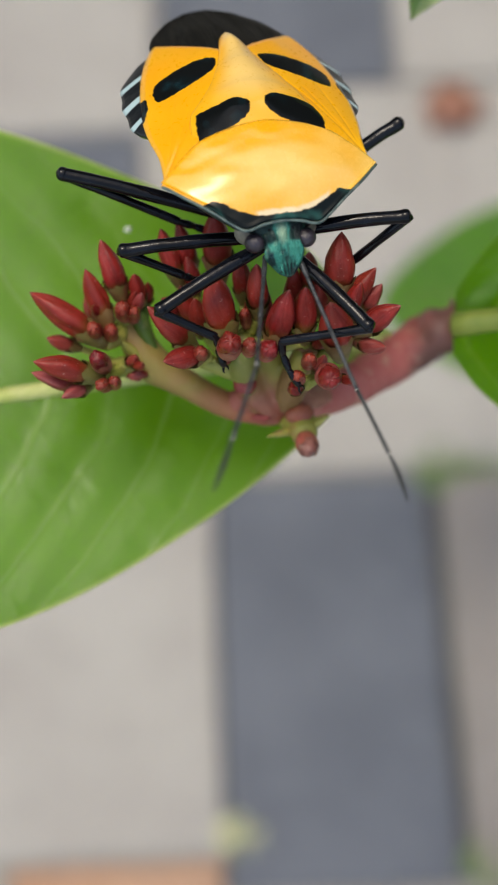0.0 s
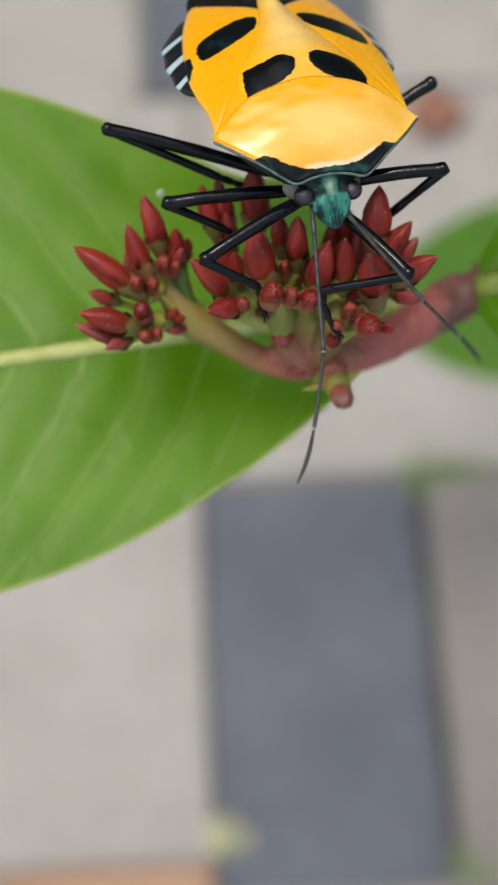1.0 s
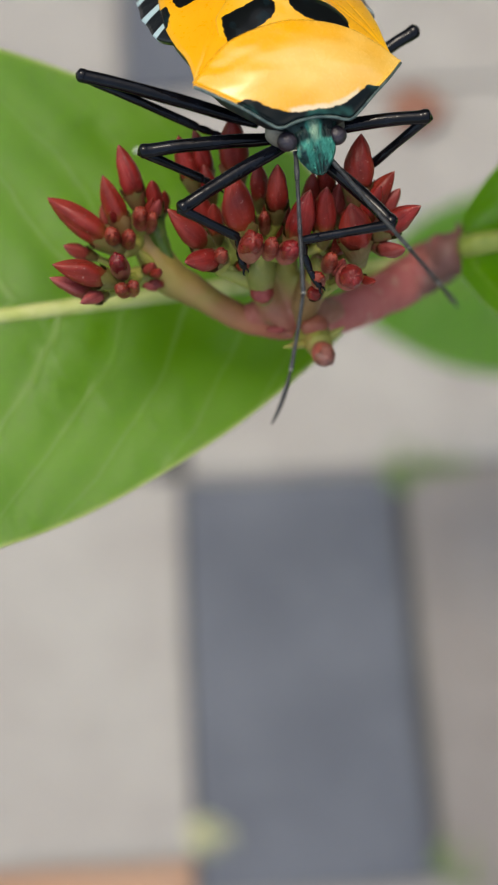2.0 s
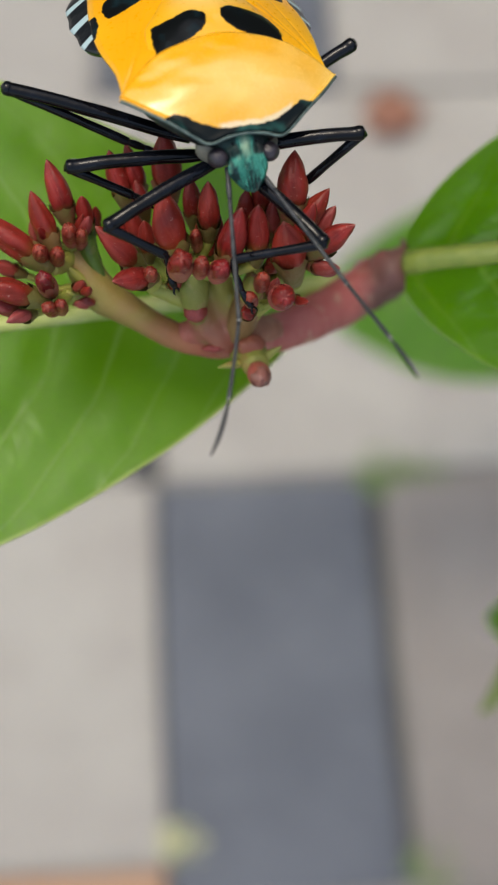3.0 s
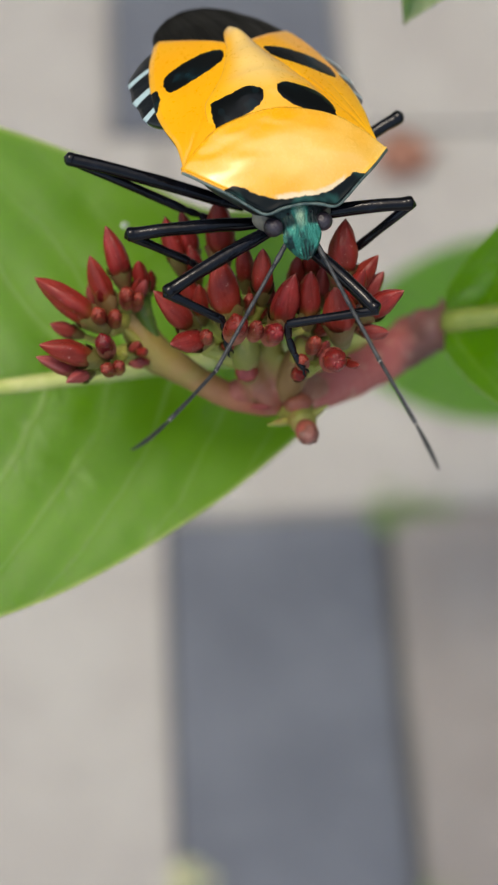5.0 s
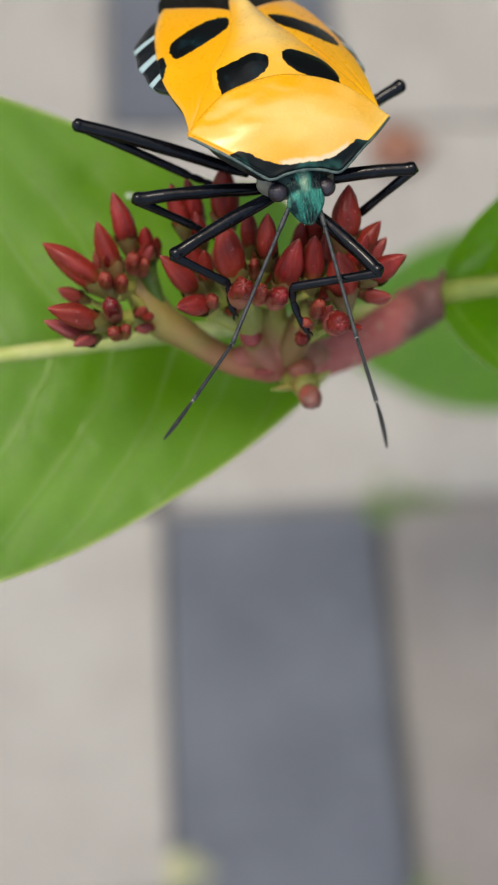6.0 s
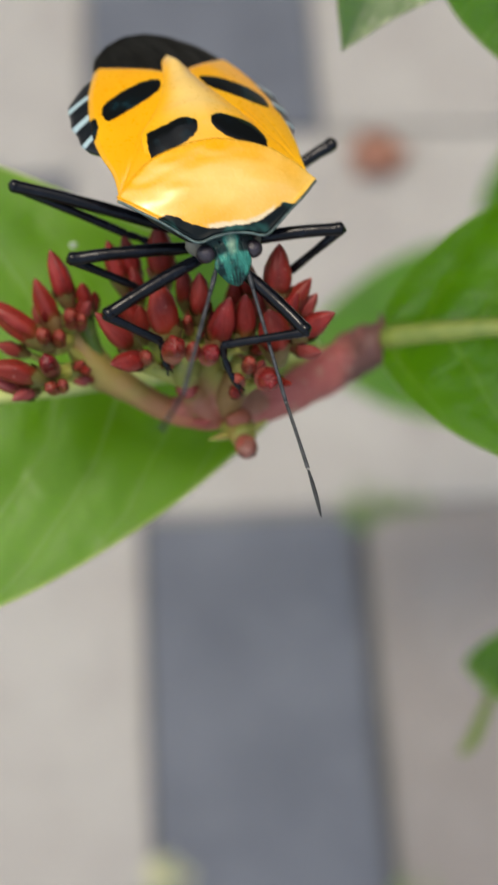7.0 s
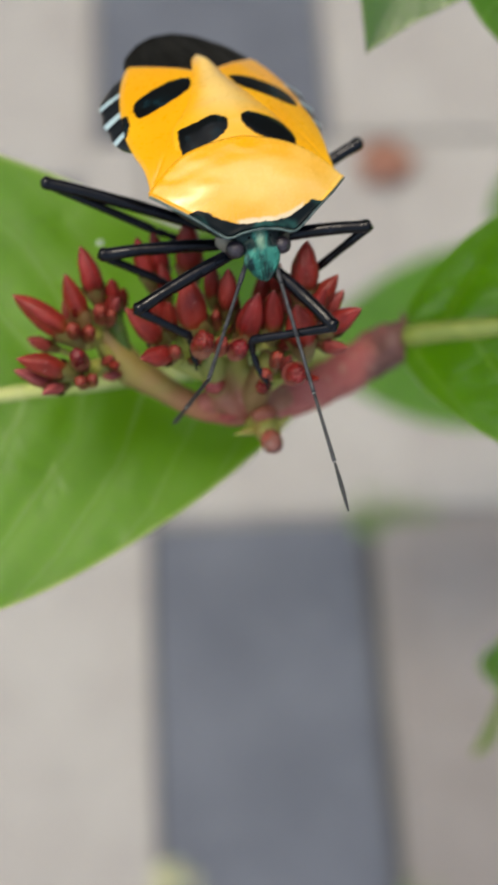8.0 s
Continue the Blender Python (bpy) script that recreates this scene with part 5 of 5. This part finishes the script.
def motions():
    """The antennae feel about and the body sways a little on its legs; all else stays still."""
    left = [
        (0, -2.06, -5.56, -3.76, 11.0, 2.7, 161.4, -168.1, 1.4, 168.9),
        (0.2, -1.96, -5.59, -3.80, -11.4, 9.4, 167.7, 170.3, -24.4, 174.6),
        (0.3, -1.91, -5.60, -3.82, -1.6, 13.1, 171.2, -151.0, -26.4, 155.7),
        (0.4, -1.86, -5.62, -3.85, -2.0, 13.9, 171.3, -175.7, -43.8, 168.2),
        (0.5, -1.81, -5.63, -3.87, -7.1, 15.7, 172.4, -169.1, -55.8, 160.2),
        (0.6, -1.77, -5.64, -3.89, -1.2, 17.7, 173.3, 167.0, -57.5, -177.1),
        (0.7, -1.72, -5.66, -3.91, -6.9, 14.9, 169.3, 165.8, -57.4, -176.7),
        (0.8, -1.68, -5.67, -3.93, -16.8, 9.6, 163.3, 165.0, -58.3, -177.3),
        (0.9, -1.64, -5.69, -3.95, -13.8, 10.3, 164.5, 161.3, -58.1, -173.6),
        (1, -1.60, -5.70, -3.97, -18.4, 11.4, 166.3, 164.8, -58.5, -177.5),
        (1.1, -1.57, -5.72, -3.96, -19.6, 10.3, 165.4, 160.5, -58.8, -173.6),
        (1.2, -1.55, -5.73, -3.94, -18.9, 11.8, 167.7, 163.1, -59.0, -175.9),
        (2.3, -1.32, -5.86, -3.73, -11.0, 10.2, 164.2, -176.0, -58.6, 165.8),
        (2.5, -1.28, -5.88, -3.69, -15.2, 14.6, 169.0, -165.9, -57.1, 156.7),
        (2.6, -1.27, -5.87, -3.70, -10.1, 15.6, 170.6, 177.8, -58.3, 171.2),
        (2.8, -1.24, -5.86, -3.72, -8.8, 15.4, 171.5, 160.6, -58.8, -172.8),
        (3, -1.22, -5.84, -3.74, -17.0, 9.6, 167.3, 160.1, -60.5, -172.7),
        (3.2, -1.18, -5.84, -3.74, -5.3, 12.8, 171.5, 149.2, -59.6, -160.5),
        (3.4, -1.13, -5.84, -3.74, -31.5, 13.0, 170.9, 135.4, -56.2, -151.2),
        (3.5, -1.11, -5.84, -3.74, -19.3, 17.4, 175.0, 152.7, -58.7, -165.7),
        (3.6, -1.12, -5.84, -3.73, -19.8, 17.2, 174.4, 148.5, -57.9, -161.8),
        (3.8, -1.13, -5.85, -3.70, -25.4, 12.1, 168.9, 162.7, -61.2, -175.2),
        (4, -1.14, -5.85, -3.67, -19.1, 14.2, 170.2, -178.7, -60.0, 168.7),
        (4.2, -1.15, -5.85, -3.68, -16.4, 11.5, 167.0, -151.1, -55.4, 142.9),
        (4.4, -1.16, -5.84, -3.69, -10.9, 12.0, 167.5, -146.1, -52.2, 138.2),
        (4.5, -1.17, -5.84, -3.69, -7.7, 11.0, 166.5, -139.2, -48.5, 132.4),
        (4.6, -1.18, -5.83, -3.71, -16.9, 11.6, 165.2, 172.6, -59.2, 176.3),
        (4.7, -1.19, -5.82, -3.72, -36.2, 11.2, 163.7, 144.3, -56.5, -157.2),
        (4.8, -1.20, -5.81, -3.73, -37.2, 6.6, 159.3, 142.8, -29.0, -168.7),
        (4.9, -1.22, -5.79, -3.75, -37.7, -3.9, 149.7, 138.0, -8.4, 177.8),
        (5, -1.23, -5.78, -3.76, -23.2, -11.9, 141.8, 148.0, -31.5, -173.9),
        (5.1, -1.24, -5.78, -3.77, -30.8, -13.9, 139.2, 150.0, -28.6, -177.6),
        (5.2, -1.26, -5.78, -3.78, -21.4, -12.2, 142.1, 152.1, -26.5, -178.3),
        (6.3, -1.38, -5.80, -3.89, -38.4, -2.5, 151.4, 142.7, 0.2, 167.3),
        (6.4, -1.40, -5.80, -3.90, -38.3, -6.4, 147.8, 125.6, 0.1, 165.4),
        (6.5, -1.41, -5.81, -3.91, -35.7, -5.8, 149.5, 120.3, 0.7, 163.8),
        (7, -1.49, -5.84, -3.84, -10.5, -3.6, 153.2, 135.4, 7.5, 164.8),
        (7.2, -1.48, -5.84, -3.86, -6.3, -3.0, 153.7, 140.0, 8.7, 164.7),
        (7.4, -1.47, -5.83, -3.87, -4.8, -5.3, 151.5, 143.2, 9.5, 164.5),
        (7.5, -1.46, -5.83, -3.88, -10.3, -4.7, 151.9, 140.8, 8.2, 163.4),
        (7.6, -1.47, -5.82, -3.87, -2.0, -6.7, 150.1, 146.4, 10.6, 164.5),
        (7.8, -1.48, -5.80, -3.86, -4.0, -5.4, 151.6, 145.6, 10.5, 163.6),
        (8, -1.49, -5.78, -3.84, -5.9, -4.8, 150.6, 145.5, 10.5, 162.8),
    ]
    right = [
        (0, 0.78, -5.68, -3.72, -15.0, 22.0, -176.7, 156.2, -23.2, -167.6),
        (0.2, 0.88, -5.69, -3.77, 15.9, 33.8, -157.8, -167.5, -13.8, 175.6),
        (0.3, 0.93, -5.70, -3.79, -3.5, 35.3, -155.7, 142.8, -15.8, -161.9),
        (0.4, 0.98, -5.70, -3.82, 10.7, 35.5, -157.1, 152.7, -16.7, -166.8),
        (0.5, 1.03, -5.71, -3.84, 11.1, 33.5, -164.2, 169.5, -11.1, -172.8),
        (0.6, 1.07, -5.72, -3.86, 12.4, 29.1, -174.0, 158.4, -16.1, -170.5),
        (0.7, 1.12, -5.72, -3.88, 11.6, 24.0, 178.0, 158.7, -18.6, -170.2),
        (0.8, 1.16, -5.73, -3.90, 11.4, 28.2, -176.4, 156.0, -19.0, -169.2),
        (0.9, 1.20, -5.74, -3.92, 10.1, 32.8, -167.8, 151.4, -18.2, -167.9),
        (1, 1.24, -5.74, -3.95, 9.7, 35.2, -162.4, 157.0, -15.9, -170.9),
        (1.1, 1.27, -5.75, -3.93, 17.6, 39.4, -151.0, 149.4, -17.3, -168.1),
        (1.2, 1.29, -5.76, -3.91, 21.0, 39.5, -150.8, 152.3, -17.0, -169.7),
        (2.3, 1.52, -5.83, -3.72, 5.4, 36.5, -164.9, 154.7, 1.6, 178.9),
        (2.4, 1.54, -5.83, -3.70, 4.9, 36.2, -165.2, 155.1, 3.0, 178.0),
        (2.5, 1.56, -5.84, -3.68, 3.1, 36.0, -165.7, 164.4, 3.7, 178.1),
        (2.6, 1.57, -5.83, -3.69, 4.0, 36.0, -164.7, 155.7, -0.6, 179.8),
        (2.7, 1.58, -5.82, -3.70, 5.0, 36.8, -162.7, 155.8, -5.2, -177.8),
        (2.8, 1.60, -5.81, -3.72, 4.6, 35.5, -163.7, 156.2, -9.7, -175.5),
        (2.9, 1.61, -5.80, -3.73, 3.9, 34.6, -163.9, 156.3, -14.0, -173.4),
        (3, 1.62, -5.79, -3.74, -4.8, 33.0, -165.7, 161.1, -14.8, -174.2),
        (3.1, 1.64, -5.79, -3.74, -6.1, 31.8, -167.1, 153.7, -12.2, -173.4),
        (3.2, 1.66, -5.79, -3.74, -6.8, 30.9, -168.2, 154.8, -8.5, -175.6),
        (3.3, 1.69, -5.78, -3.74, -7.1, 31.5, -167.5, 155.2, -4.6, -177.7),
        (3.4, 1.71, -5.78, -3.74, -5.9, 32.3, -167.2, 156.1, -0.8, -179.7),
        (3.5, 1.73, -5.78, -3.74, -5.8, 32.0, -168.4, 165.3, 2.8, 179.0),
        (3.6, 1.72, -5.78, -3.73, -6.5, 32.1, -168.9, 156.9, -3.4, -178.6),
        (3.7, 1.72, -5.79, -3.71, -7.0, 32.1, -169.0, 156.4, -9.6, -175.7),
        (3.8, 1.71, -5.79, -3.70, -6.5, 32.2, -169.0, 155.8, -15.6, -172.7),
        (3.9, 1.71, -5.80, -3.68, -6.0, 32.5, -168.8, 154.9, -21.3, -169.7),
        (4, 1.70, -5.80, -3.67, -6.2, 32.6, -169.3, 163.8, -25.0, -172.4),
        (4.1, 1.69, -5.80, -3.67, -5.7, 33.0, -169.4, 154.6, -24.6, -168.0),
        (4.2, 1.69, -5.80, -3.68, -7.1, 32.7, -170.0, 154.8, -22.0, -169.2),
        (4.3, 1.68, -5.81, -3.68, -6.0, 32.6, -169.7, 155.4, -19.9, -170.4),
        (4.4, 1.68, -5.81, -3.69, -5.1, 31.9, -169.9, 156.1, -17.7, -171.5),
        (4.5, 1.67, -5.81, -3.69, -4.4, 31.8, -169.1, 166.1, -13.9, -175.8),
        (5, 1.61, -5.78, -3.73, -9.2, 28.5, -175.1, 165.3, -14.8, -174.9),
        (5.1, 1.60, -5.79, -3.74, -10.0, 24.1, 178.8, 157.1, -16.6, -171.9),
        (5.2, 1.58, -5.79, -3.75, -8.3, 17.5, 171.0, 159.6, -18.4, -172.1),
        (6.3, 1.46, -5.81, -3.89, -19.8, 22.2, 174.6, 158.6, -19.1, -171.9),
        (6.4, 1.44, -5.81, -3.90, -19.1, 21.6, 174.8, 158.9, -19.5, -171.9),
        (6.5, 1.43, -5.81, -3.91, -20.7, 21.1, 175.6, 165.0, -19.1, -174.4),
        (6.6, 1.41, -5.82, -3.90, -18.8, 20.2, 176.2, 157.9, -19.2, -171.5),
        (6.7, 1.40, -5.82, -3.90, -20.4, 19.1, 176.4, 156.2, -18.1, -171.0),
        (6.8, 1.38, -5.83, -3.89, -22.7, 18.4, 176.9, 153.9, -16.8, -170.6),
        (6.9, 1.37, -5.83, -3.89, -21.1, 18.4, 176.6, 153.1, -16.1, -170.4),
        (7, 1.35, -5.84, -3.88, -33.5, 18.6, 176.0, 149.7, -12.7, -170.7),
        (7.2, 1.36, -5.83, -3.90, -19.8, 18.5, 176.2, 154.5, -12.1, -173.0),
        (7.4, 1.37, -5.82, -3.91, -17.6, 18.6, 176.4, 158.8, -9.3, -175.6),
        (7.5, 1.38, -5.82, -3.92, -20.6, 19.0, 176.4, 166.4, -7.3, -177.8),
        (7.6, 1.37, -5.81, -3.91, -15.3, 18.7, 176.5, 161.3, -7.6, -177.0),
        (7.8, 1.36, -5.80, -3.89, -17.3, 19.1, 177.1, 160.5, -6.6, -177.4),
        (8, 1.34, -5.78, -3.87, -23.1, 20.0, 175.8, 163.6, -5.4, -178.3),
    ]
    quiver = {0.0: 2.5, 6.3: 2.0, 6.5: 3.5, 7.0: 3.5, 7.5: 2.0, 8.0: 1.2}
    for (low, lash), rows in zip(antennae, (left, right)):
        path, bends = [], []
        for t, x, y, z, a, b, c, d, e, f in rows:
            swing = quiver.get(t, 0.0) if rows is left else 0.0
            for k in (-1, 0, 1) if swing else (0,):
                if 0 <= t + k / FPS <= 8:
                    path.append((t + k / FPS, pose(x * MM, y * MM, z * MM, a, b, c) @ pose(0, 0, 0, 0, 0, swing * k)))
            bends.append((t, pose(0, FIRST * MM, 0, d, e, f)))
        walk(low, path)
        walk(lash, bends)
    sway = [
        (0, -1.374, -0.643, -2.352, -0.253, 0.216, -0.076), (0.5, -0.255, -0.743, -1.496, -0.161, 0.134, 0.002),
        (1, 0.095, -0.536, -0.829, -0.052, 0.076, -0.045), (2.5, -1.492, -0.133, 0.83, -0.003, -0.017, -0.044),
        (3, -0.766, -0.03, 0.905, 0.044, 0.009, 0.029), (3.5, -0.782, -0.028, 1.305, 0.089, 0.012, 0.024),
        (4, -1.131, 0.067, 1.112, 0.092, 0.01, 0.036), (4.5, -0.649, -0.026, 0.591, 0.149, -0.005, 0.103),
        (5, -0.908, -0.607, -0.071, 0.181, 0.048, -0), (6.5, 0.294, 0.119, -0.063, 0.027, -0.02, 0.039),
        (7, 0.065, 0.645, 0.106, -0.069, -0.044, 0.051), (7.5, 0.207, 0.807, 0.277, -0.057, -0.029, 0.037),
        (8, 0.246, 0.504, -0.053, -0.049, 0.009, 0.086),
    ]
    walk(body, [(t, pose((x + CORE[0]) * MM, (y + CORE[1]) * MM, (z + CORE[2]) * MM, a, b, c)) for t, a, b, c, x, y, z in sway])


motions()
